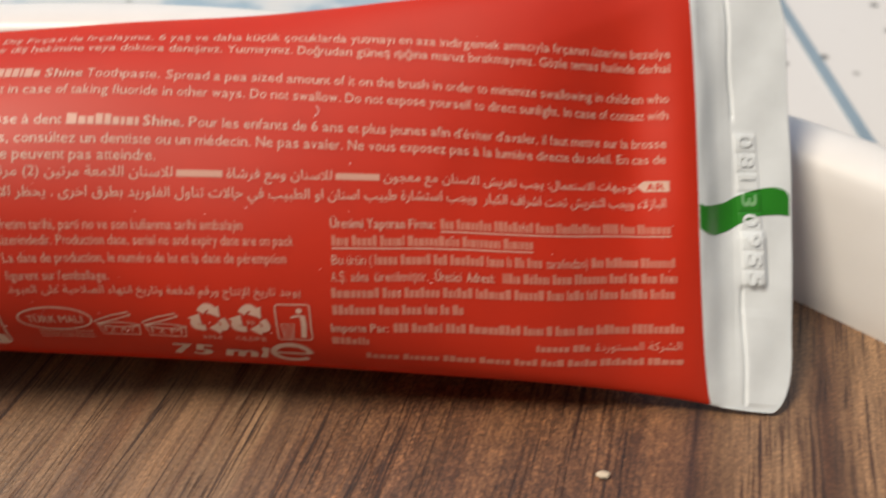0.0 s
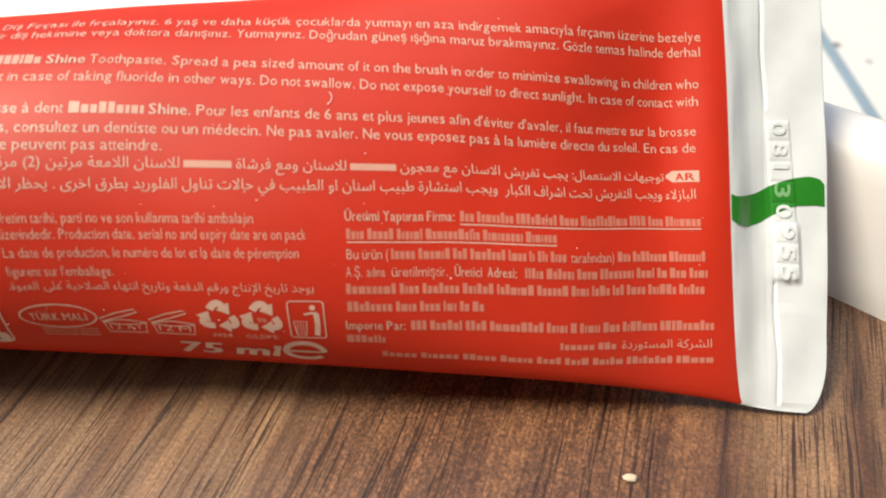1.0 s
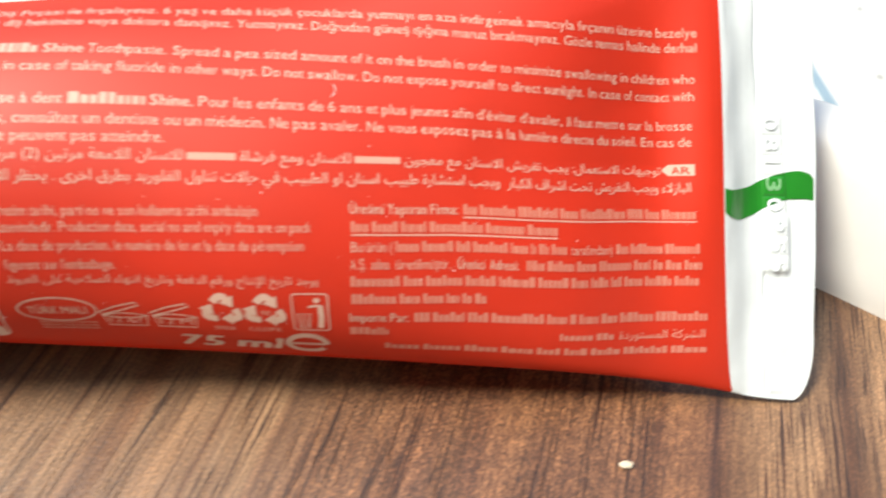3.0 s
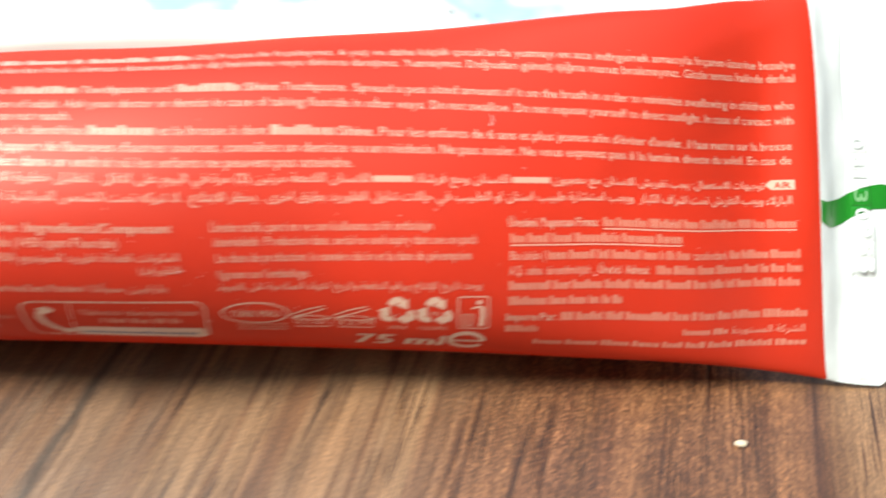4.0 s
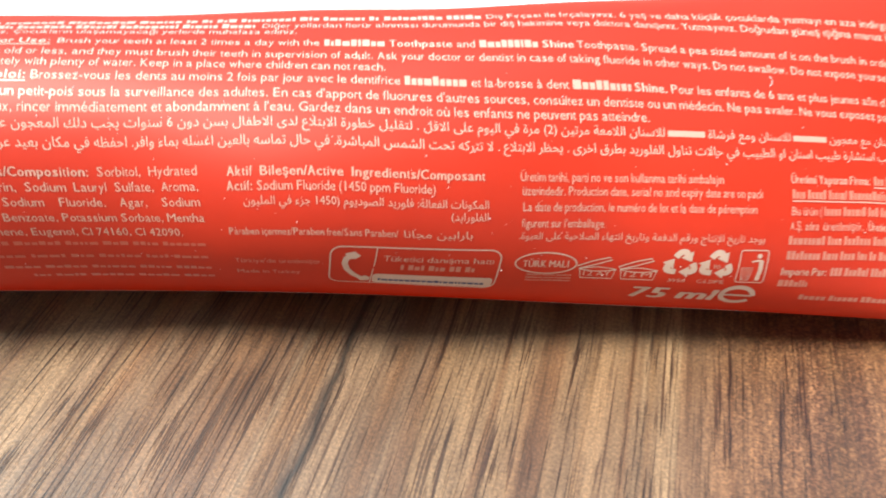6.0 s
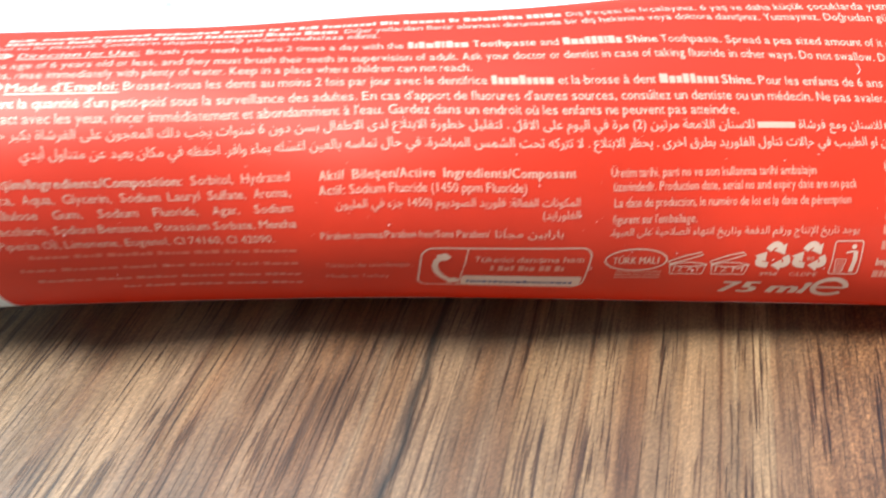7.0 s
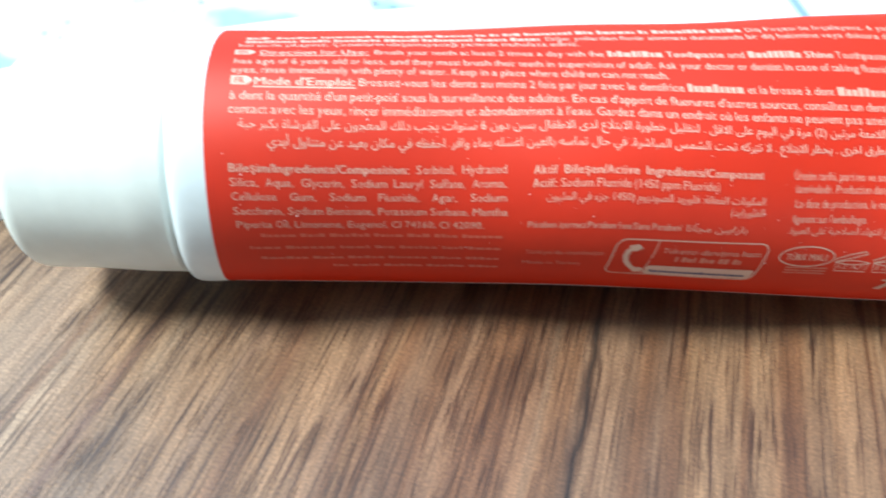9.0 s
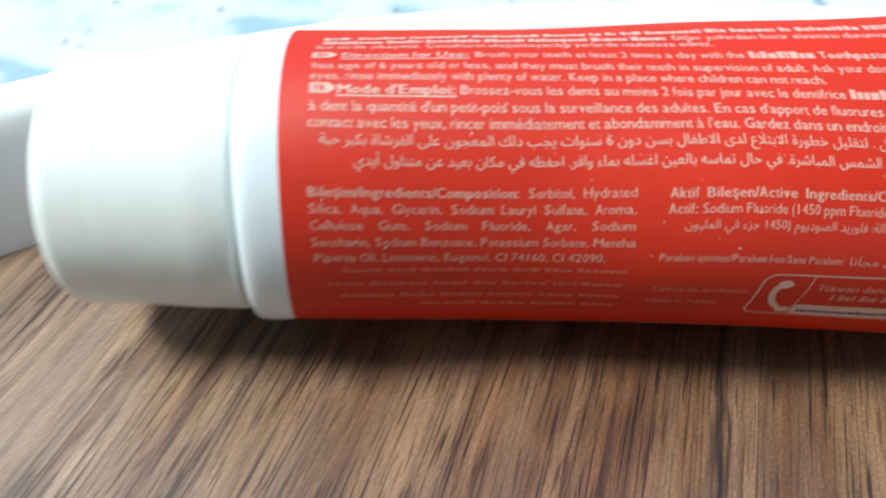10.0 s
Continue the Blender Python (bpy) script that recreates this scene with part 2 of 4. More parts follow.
def floor_material():
    m, nodes, links, b = material("speckled_floor_tile", (0.7, 0.7, 0.69), 0.35)
    v = mapped(nodes, links, (10, 10, 10))
    cloud = noise_tex(nodes, links, v, 0.7, 3, 0.5, 0.5)
    rc = ramp(nodes, [(0.40, (0.61, 0.63, 0.63)), (0.50, (0.55, 0.60, 0.62)), (0.58, (0.28, 0.41, 0.50)), (0.67, (0.35, 0.46, 0.54)), (0.75, (0.62, 0.65, 0.66))])
    links.new(cloud.outputs["Fac"], rc.inputs["Fac"])
    sx = nodes.new("ShaderNodeSeparateXYZ")
    links.new(v, sx.inputs[0])
    part_of = ramp(nodes, [(0.0, (1, 1, 1)), (0.25, (0, 0, 0))])
    shove = nodes.new("ShaderNodeMath")
    shove.operation = "MULTIPLY"
    shove.inputs[1].default_value = 0.1
    stray = nodes.new("ShaderNodeMath")
    stray.operation = "MULTIPLY_ADD"
    links.new(noise_tex(nodes, links, v, 0.12, 3).outputs["Fac"], stray.inputs[0])
    stray.inputs[1].default_value = 14.0
    stray.inputs[2].default_value = -7.0
    sway = nodes.new("ShaderNodeMath")
    links.new(sx.outputs["X"], sway.inputs[0])
    links.new(stray.outputs[0], sway.inputs[1])
    links.new(sway.outputs[0], shove.inputs[0])
    links.new(shove.outputs[0], part_of.inputs["Fac"])
    clouded = mix(nodes, links, (0.63, 0.63, 0.62), rc.outputs["Color"], part_of.outputs["Color"])
    vor = nodes.new("ShaderNodeTexVoronoi")
    vor.inputs["Scale"].default_value = 2.3
    vor.inputs["Randomness"].default_value = 1.0
    links.new(v, vor.inputs["Vector"])
    rv = ramp(nodes, [(0.09, (0.20, 0.20, 0.19)), (0.17, (1, 1, 1))])
    links.new(vor.outputs["Distance"], rv.inputs["Fac"])
    some = noise_tex(nodes, links, v, 1.1, 2)
    rs = ramp(nodes, [(0.38, (0, 0, 0)), (0.48, (1, 1, 1))])
    links.new(some.outputs["Fac"], rs.inputs["Fac"])
    col = mix(nodes, links, clouded, rv.outputs["Color"], rs.outputs["Color"], "MULTIPLY")
    links.new(col, b.inputs["Base Color"])
    return m


M_WOOD = wood_material()
M_FLOOR = floor_material()
BAND = (0.22, 0.31, 0.38)
M_BAND = vary(material("grey_blue_floor_inlay", BAND, 0.4), BAND, 0.12, 0.05)


# ---- building helpers ----
def mesh_ob(name, verts, faces, mat, smooth=True):
    me = bpy.data.meshes.new(name)
    me.from_pydata([tuple(v) for v in verts], [], faces)
    me.materials.append(mat)
    if smooth:
        me.polygons.foreach_set("use_smooth", [True] * len(me.polygons))
    me.update()
    return new(name, me)


def bm_ob(name, bm, mat, smooth=False):
    me = bpy.data.meshes.new(name)
    bmesh.ops.recalc_face_normals(bm, faces=bm.faces)
    bm.to_mesh(me)
    bm.free()
    me.materials.append(mat)
    if smooth:
        me.polygons.foreach_set("use_smooth", [True] * len(me.polygons))
    return new(name, me)


def under(ob, parent, label=""):
    ob.parent = parent
    if label:
        ob["label"] = label
    return ob


def box(name, lo, hi, mat, bevel=0.0):
    bm = bmesh.new()
    c = [(a + b) / 2 for a, b in zip(lo, hi)]
    s = [b - a for a, b in zip(lo, hi)]
    bmesh.ops.create_cube(bm, size=1, matrix=Matrix.Translation(c) @ Matrix.Diagonal((*s, 1)))
    if bevel:
        bmesh.ops.bevel(bm, geom=bm.edges[:], offset=bevel, segments=2, affect="EDGES")
    return bm_ob(name, bm, mat)


def grid_faces(nx, ny, wrap=False):
    f = []
    for i in range(nx - 1):
        for j in range(ny if wrap else ny - 1):
            k = (j + 1) % ny
            f.append((i * ny + j, i * ny + k, (i + 1) * ny + k, (i + 1) * ny + j))
    return f


def lathe(name, profile, mat, steps=96, axis_pose=Matrix.Identity(4), closed=False):
    """Turns a profile of (along, radius) round its axis, which is local x."""
    v, prof = [], list(profile)
    for s, r in prof:
        for k in range(steps):
            a = 2 * math.pi * k / steps
            v.append(axis_pose @ Vector((s, r * math.cos(a), r * math.sin(a))))
    f = grid_faces(len(prof), steps, True)
    if closed:
        f += [tuple(((len(prof) - 1) * steps + j, (len(prof) - 1) * steps + (j + 1) % steps, (j + 1) % steps, j)) for j in range(steps)]
    return mesh_ob(name, v, f, mat)


# ---- tiled floor; unseen walls and roof added to shape the light ----
floor = tagged(box("floor", (-30, -30, FLOOR_Z - 0.1), (30, 30, FLOOR_Z), M_FLOOR), "pale speckled floor tiles with blue-grey clouding", "floor", kind="structure")
# added behind the camera as a reflector for the tube's lower front
tagged(box("bounce_wall_south", (-6, -2.20, FLOOR_Z), (6, -2.0, 1.7), M_BOUNCE), "unseen pale wall added to bounce light onto the tube", "wall", kind="structure")
# added out of view, dark, so that the tube reflects less from this side
tagged(box("blocker_wall_east", (2.3, -2.0, FLOOR_Z), (2.5, 3.0, 2.0), M_BLOCKER), "unseen dark side wall added to darken reflections", "wall", kind="structure")

# added out of view to cut front sky light and deepen the tube's shadow
tagged(box("ceiling", (-6, -2.2, 1.7), (6, -0.55, 1.85), M_BLOCKER), "unseen dark roof added to block sky light from the front", "ceiling", kind="structure")

# blue-grey inlay line in the floor
bm = bmesh.new()
c0 = Vector((0.360, -1.95, FLOOR_Z))
c1 = Vector((0.784, 6.0, FLOOR_Z))
side = Vector((1, -0.05, 0)).normalized() * 0.006
vs = [bm.verts.new(p + Vector((0, 0, h))) for h in (-0.002, 0.003) for p in (c0 - side, c0 + side, c1 + side, c1 - side)]
for q in ((4, 5, 6, 7), (0, 1, 5, 4), (1, 2, 6, 5), (2, 3, 7, 6), (3, 0, 4, 7), (3, 2, 1, 0)):
    bm.faces.new([vs[i] for i in q])
tagged(bm_ob("floor_inlay", bm, M_BAND), "straight blue-grey inlay line in the pale floor", "trim", kind="structure")

# ---- side table: wood-decor top inside a raised white rim ----
TC, TR_IN = (-0.0191, -0.1324), 0.1639
table = tagged(new("side_table"), "round side table with wood-grain top and raised white rim", "table")
table.location = (TC[0], TC[1], FLOOR_Z)
base_h = -FLOOR_Z
up = pose(0, 0, 0, 0, -90, 0)     # local x of the lathe points up
top = lathe("tabletop", [(base_h - 0.016, 0.0005), (base_h - 0.016, TR_IN + 0.004), (base_h, TR_IN + 0.004), (base_h, 0.0005)], M_WOOD, 180, up)
top.data.polygons.foreach_set("use_smooth", [False] * len(top.data.polygons))
under(top, table, "walnut wood-grain laminate top")
rim_shape = [(-0.018, 0.0010), (-0.006, 0.0008), (0.0, 0.0), (0.004, 0.0006), (0.009, 0.0017), (0.0140, 0.0030), (0.0160, 0.0037), (0.0169, 0.0044),
             (0.0174, 0.0054), (0.0177, 0.0070), (0.0177, 0.0092), (0.0171, 0.0112), (0.0156, 0.0126), (0.0125, 0.0132), (-0.016, 0.0132), (-0.018, 0.0112)]
prof = [(base_h + up_by, TR_IN + out_by) for up_by, out_by in rim_shape]
under(lathe("rim", prof, M_RIM, 240, up, closed=True), table, "glossy white raised rim")
under(lathe("column", [(0.02, 0.0005), (0.02, 0.03), (0.03, 0.024), (base_h - 0.03, 0.024), (base_h - 0.018, 0.05), (base_h - 0.017, 0.0005)], M_RIM, 48, up), table)
under(lathe("foot", [(0.0, 0.0005), (0.0, 0.13), (0.006, 0.135), (0.014, 0.13), (0.022, 0.04), (0.022, 0.0005)], M_RIM, 72, up), table)

# ---- toothpaste tube ----
TH = radians(46.6)      # tilt of the seam
X_RED, X_END = -6.25, 7.83
# the shape of the tube along its length: half width along the seam's tilt, bulge in front and behind, skew, middle
KNOT = [-6.4, -4.0, -2.0, -0.5, 1.0, 2.5, 4.0, 5.2, 6.1, 6.8, 7.2, 7.9]
HALF_LONG = [1.575, 1.599, 1.659, 1.69, 1.778, 1.843, 1.946, 2.073, 2.284, 2.469, 2.525, 2.57]
FRONT = [1.6, 1.81, 1.712, 1.494, 1.274, 1.016, 0.612, 0.385, 0.24, 0.23, 0.04, 0.03]
SKEW = [-0.03, -0.075, 0.171, 0.116, 0.093, 0.297, 0.306, 0.193, 0.111, 0.004, 0.0, 0.0]
BACK = [1.67, 1.517, 1.433, 1.597, 1.584, 1.453, 1.554, 1.35, 0.75, 0.06, 0.03, 0.03]
MID_Y = [0.085, 0.207, 0.046, -0.127, -0.207, -0.351, -0.517, -0.568, -0.448, -0.387, -0.412, -0.443]
MID_Z = [1.75, 1.526, 1.642, 1.709, 1.74, 1.813, 1.938, 1.994, 1.965, 1.966, 1.94, 1.907]


# how much the upper edge sinks below an even section, towards the seam and at the shoulder
SINK_AT = [-6.4, -5.4, -4.5, 3.4, 4.4, 5.2, 5.8, 6.5, 6.9, 8.0]
SINK = [0.085, 0.05, 0.02, 0.0, 0.025, 0.11, 0.21, 0.40, 0.46, 0.46]


def smooth_curve(x, xs, ys):
    """Monotone cubic through the given knots."""
    xs, ys = np.array(xs, float), np.array(ys, float)
    hh = np.diff(xs)
    dl = np.diff(ys) / hh
    mm = np.zeros(len(xs))
    mm[0], mm[-1] = dl[0], dl[-1]
    for i in range(1, len(xs) - 1):
        mm[i] = 0 if dl[i - 1] * dl[i] <= 0 else 2 * dl[i - 1] * dl[i] / (dl[i - 1] + dl[i])
    i = int(np.clip(np.searchsorted(xs, x) - 1, 0, len(hh) - 1))
    t = (x - xs[i]) / hh[i]
    return (2 * t**3 - 3 * t**2 + 1) * ys[i] + (t**3 - 2 * t**2 + t) * hh[i] * mm[i] + (3 * t**2 - 2 * t**3) * ys[i + 1] + (t**3 - t**2) * hh[i] * mm[i + 1]


def soft_curve(x, ys):
    """Cubic through the values at KNOT."""
    xs, ys = np.array(KNOT), np.array(ys)
    mm = np.gradient(ys, xs)
    x = max(x, xs[0])
    i = int(np.clip(np.searchsorted(xs, x) - 1, 0, len(xs) - 2))
    hh = xs[i + 1] - xs[i]
    t = (x - xs[i]) / hh
    return (2 * t**3 - 3 * t**2 + 1) * ys[i] + (t**3 - 2 * t**2 + t) * hh * mm[i] + (3 * t**2 - 2 * t**3) * ys[i + 1] + (t**3 - t**2) * hh * mm[i + 1]


PH = np.linspace(-np.pi / 2, 1.5 * np.pi, 721)
COS, SIN = np.cos(PH), np.sin(PH)


def section(x):
    """The tube's cross-section: round at the shoulder, flattening into the tilted seam; and the run along it from the middle of the front."""
    a, b, e, back, cy, cz = (soft_curve(x, v) for v in (HALF_LONG, FRONT, SKEW, BACK, MID_Y, MID_Z))
    sink = smooth_curve(min(max(x, -6.4), 8.0), SINK_AT, SINK) / 2
    a, cy, cz = a - sink, cy - sink * np.cos(TH), cz - sink * np.sin(TH)
    n = np.where(SIN > 0, max(b, 0.03), max(back, 0.03)) * SIN * (1 - e * COS)
    # a flat dent that runs into the seam, under a crease from the seam's upper corner
    deep = smooth_curve(min(max(x, 3.0), 7.9), [3.0, 4.1, 4.4, 6.1, 6.75, 7.9], [0.0, 0.0, 0.030, 0.115, 0.0, 0.0])
    high = np.interp(x, [4.2, 6.7], [0.56, 0.92])
    n = n - np.where(SIN > 0, deep * np.clip((high - COS) / 0.5, 0, 1) * np.clip((COS + 0.38) / 0.4, 0, 1), 0.0)
    p = np.stack([cy + a * COS * np.cos(TH) - n * np.sin(TH), cz + a * COS * np.sin(TH) + n * np.cos(TH)], 1)
    run = np.r_[0, np.cumsum(np.hypot(*np.diff(p, axis=0).T))]
    return p, run - np.interp(np.pi / 2, PH, run) + sink


XS = np.linspace(-6.65, 7.9, 195)
US = np.linspace(-5.6, 5.6, 449)
TAB = np.zeros((len(XS), len(US), 3))
RINGS, RUNS = [], []
for i, x in enumerate(XS):
    p, u = section(x)
    RINGS.append(p)
    RUNS.append(u)
    TAB[i, :, 0] = x
    girth = u[-1] - u[0]
    v = (US - u[0]) % girth + u[0]
    TAB[i, :, 1] = np.interp(v, u, p[:, 0])
    TAB[i, :, 2] = np.interp(v, u, p[:, 1])
DU = np.gradient(TAB, axis=1)
DX = np.gradient(TAB, axis=0)
NRM = np.cross(DU, DX)
NRM /= np.linalg.norm(NRM, axis=2, keepdims=True) + 1e-12
if NRM[40, 224, 1] > 0:
    NRM = -NRM


def on_tube(x, u, lift=0.0):
    """Places on the tube's skin, in metres, from centimetres along it and round it; lift: centimetres off the skin."""
    x, u = np.asarray(x, float), np.asarray(u, float)
    fx = np.clip((x - XS[0]) / (XS[1] - XS[0]), 0, len(XS) - 1.001)
    fu = np.clip((u - US[0]) / (US[1] - US[0]), 0, len(US) - 1.001)
    i, j = fx.astype(int), fu.astype(int)
    a, b = (fx - i)[..., None], (fu - j)[..., None]

    def pick(t):
        return t[i, j] * (1 - a) * (1 - b) + t[i + 1, j] * a * (1 - b) + t[i, j + 1] * (1 - a) * b + t[i + 1, j + 1] * a * b
    return (pick(TAB) + np.asarray(lift, float)[..., None] * pick(NRM)) * CM


def red_edge(u):
    """Where the red print ends at the seam."""
    return 6.80 + 0.030 * np.clip(u, 0, 2.6) ** 2 - 1.2 * np.clip(u - 2.2, 0, 0.6) ** 2


def left_edge(u):
    """Where the red print begins at the shoulder: a little askew."""
    return X_RED - 0.10 * np.clip(u / 2.3, 0, 1) ** 2 + 0.05 * np.clip(-u / 2.0, 0, 1) ** 2


tube = tagged(new("toothpaste_tube"), "red and white toothpaste tube lying on the wood-grain top", "toothpaste tube")
nu = 260
PHASE = np.linspace(0, 720, nu, endpoint=False)


def skin(name, mat, start, stop, cols):
    """A closed stretch of the tube's skin between two edges, each given as a function of the run round the tube."""
    v = []
    for q in np.linspace(0, 1, cols):
        ring = []
        for k in range(nu):
            f = PHASE[k]
            u_ = np.interp(f, np.arange(721), RUNS[0])
            ring.append((float(start(u_) * (1 - q) + stop(u_) * q), f))
        for x, f in ring:
            i = (x - XS[0]) / (XS[1] - XS[0])
            i0 = int(min(max(i, 0), len(XS) - 2))
            w = i - i0
            c = RINGS[i0] * (1 - w) + RINGS[i0 + 1] * w
            v.append((x * CM, np.interp(f, np.arange(721), c[:, 0]) * CM, np.interp(f, np.arange(721), c[:, 1]) * CM))
    return mesh_ob(name, v, grid_faces(cols, nu, True), mat)


under(skin("red_sleeve", M_RED, left_edge, red_edge, 150), tube, "glossy red printed plastic body")


def seam_end(u):
    """The cut end of the seam, with rounded corners."""
    k = np.clip((np.abs(np.asarray(u) - 0.23) - 1.70) / 0.65, 0, 1)
    return X_END + 0.03 - 0.03 * np.abs(u) * 0.4 - 0.26 * (1 - np.sqrt(np.clip(1 - k * k, 0, 1)))


CODE_U = [-0.385 + 0.207 * k for k in range(8)]


def step(v, lo, hi, soft_lo, soft_hi):
    """A plateau between lo and hi with sloping flanks."""
    return np.clip((v - lo) / soft_lo + 0.5, 0, 1) * np.clip((hi - v) / soft_hi + 0.5, 0, 1)


def slip(u):
    """The crease runs a little askew to the seam."""
    return np.interp(u, [-2.5, -0.4, 1.0, 2.5], [-0.13, -0.09, -0.03, 0.0])


def relief(x, u):
    """Relief pressed into the seam, in centimetres: a crease along it, and the plate that carries the lot code."""
    x = x - slip(u)
    crease = 7.335 + 0.008 * np.sin(7 * u)
    h = -0.022 * np.exp(-((x - crease) / 0.016) ** 2) * (step(u, -2.45, -0.55, 0.1, 0.1) + step(u, 1.23, 1.50, 0.05, 0.05) + 0.7 * step(u, 1.52, 2.5, 0.1, 0.05))
    h += 0.012 * step(x, 7.35, 7.62, 0.02, 0.4) * step(u, 1.5, 2.5, 0.1, 0.05)
    h += 0.014 * step(x, 7.345, 7.575, 0.02, 0.02) * step(u, -0.42, 1.22, 0.03, 0.03)
    h += 0.036 * step(x, 7.35, 7.60, 0.25, 0.045) * step(u, 0.66, 1.22, 0.12, 0.10)
    for c in CODE_U:
        h -= 0.011 * np.exp(-((u - c + 0.02) / 0.014) ** 2) * step(x, 7.35, 7.57, 0.02, 0.02)
    h += 0.012 * np.sin(2.1 * u + 0.6) * step(x, 7.45, 8.2, 0.4, 0.1) + 0.006 * np.sin(5.3 * u + 9 * x)
    h -= 0.018 * np.exp(-((x + slip(u) - 7.04 - 0.03 * u) / 0.11) ** 2)
    return h * np.clip((x + slip(u) - 6.84) / 0.06, 0, 1)


def pressed_seam():
    """The flat crimped end: both skins, the front one with its relief."""
    cols, rows = 110, 460
    v, f = [], []
    for q in np.linspace(0, 1, cols):
        for side in (0, 1):
            for k, w in enumerate(np.linspace(180, 540, rows) if side == 0 else np.linspace(540, 900, 60)[1:-1]):
                run = float(np.interp(w % 720, np.arange(721), RUNS[-1]))
                edge = run if side == 0 else 0.23 - 2.34 * math.cos(math.pi * (w / 360 - 0.5))
                x = float(red_edge(np.interp(w % 720, np.arange(721), RUNS[0])) * (1 - q) + seam_end(np.array(edge)) * q)
                i = (x - XS[0]) / (XS[1] - XS[0])
                i0 = int(min(max(i, 0), len(XS) - 2))
                c0, c1 = RINGS[i0], RINGS[i0 + 1]
                t = i - i0
                j = int(w) % 720
                g = w - int(w)
                y = (c0[j, 0] * (1 - g) + c0[j + 1, 0] * g) * (1 - t) + (c1[j, 0] * (1 - g) + c1[j + 1, 0] * g) * t
                z = (c0[j, 1] * (1 - g) + c0[j + 1, 1] * g) * (1 - t) + (c1[j, 1] * (1 - g) + c1[j + 1, 1] * g) * t
                if side == 0 and 0 < k < rows - 1:
                    h = float(relief(x, run))
                    y, z = y - h * math.sin(TH), z + h * math.cos(TH)
                v.append((x * CM, y * CM, z * CM))
    n = rows + 58
    f = grid_faces(cols, n, True)
    f.append(tuple((cols - 1) * n + k for k in range(n)))
    ob = mesh_ob("seam", v, f, M_TUBE_WHITE)
    ob.data.polygons[len(f) - 1].use_smooth = False
    return ob


under(pressed_seam(), tube, "flat white crimped end")
# collar and rounded shoulder
prof = [(X_RED, 1.65), (-6.34, 1.652), (-6.43, 1.652), (-6.51, 1.650), (-6.57, 1.642), (-6.62, 1.622), (-6.655, 1.59), (-6.68, 1.545), (-6.695, 1.48), (-6.695, 1.38), (-6.67, 1.0)]
base_ring, base_run = section(X_RED)
mid = base_ring[:-1].mean(0)
v = []
for s_, r_ in prof:
    for k in range(0, 720, 4):
        q = mid + (base_ring[k] - mid) * (r_ / 1.65)
        v.append(((s_ + float(left_edge(base_run[k])) - X_RED) * CM, q[0] * CM, q[1] * CM))
under(mesh_ob("shoulder", v, grid_faces(len(prof), 180, True), M_TUBE_WHITE), tube, "white rounded shoulder")
# screw cap, its axis a little tilted
CAP_L, CAP_R0, CAP_R1 = 1.90, 1.385, 1.325
capp = [(0.02, 1.0), (0.02, CAP_R0 - 0.10), (-0.035, CAP_R0 - 0.06), (-0.06, CAP_R0 - 0.012), (-0.085, CAP_R0), (-0.5, CAP_R0 - 0.006), (-1.2, CAP_R1 + 0.01)]
for k in range(9):
    a = radians(90 * k / 8)
    capp.append((-(CAP_L - 0.22) - 0.22 * math.sin(a), CAP_R1 - 0.22 + 0.22 * math.cos(a)))
capp += [(-CAP_L - 0.004, 0.8), (-CAP_L, 0.4), (-CAP_L, 0.01)]
cap_pose = pose(-6.75 * CM, (mid[0] - 0.03) * CM, (mid[1] - 0.01) * CM, 0, 2.3, 0)
under(lathe("cap", [(s * CM, r * CM) for s, r in capp], M_CAP, 128, cap_pose), tube, "smooth white screw cap")


# green wave across the seam
def strip(name, mat, xs, u_top, u_bot, lift, rows=8):
    xs = np.asarray(xs, float)
    q = np.linspace(0, 1, rows)[None]
    u = np.asarray(u_top)[:, None] * (1 - q) + np.asarray(u_bot)[:, None] * q
    xx = np.broadcast_to(xs[:, None], u.shape)
    over = relief(xx, u) * (xx > 6.8)
    v = on_tube(xx, u, 0.0) + (on_tube(xx, u, 1.0) - on_tube(xx, u, 0.0)) * (lift + over)[..., None]
    return mesh_ob(name, v.reshape(-1, 3), grid_faces(len(xs), rows), mat)


gx = np.linspace(6.81, 7.825, 110)
gt = np.array([smooth_curve(x, [6.7, 6.9, 7.1, 7.3, 7.5, 7.65, 7.78, 7.86], [0.22, 0.31, 0.285, 0.20, 0.145, 0.13, 0.165, 0.28]) for x in gx])
gb = np.array([smooth_curve(x, [6.7, 6.82, 6.9, 7.0, 7.15, 7.35, 7.55, 7.7, 7.86], [0.40, 0.54, 0.59, 0.615, 0.575, 0.475, 0.42, 0.42, 0.445]) for x in gx])
drift = np.interp(gx, [6.8, 7.2, 7.9], [0.091, 0.055, 0.01])
under(strip("green_wave", M_GREEN, gx, gt + drift, gb + drift, 0.007, 40), tube, "green printed wave across the white seam")

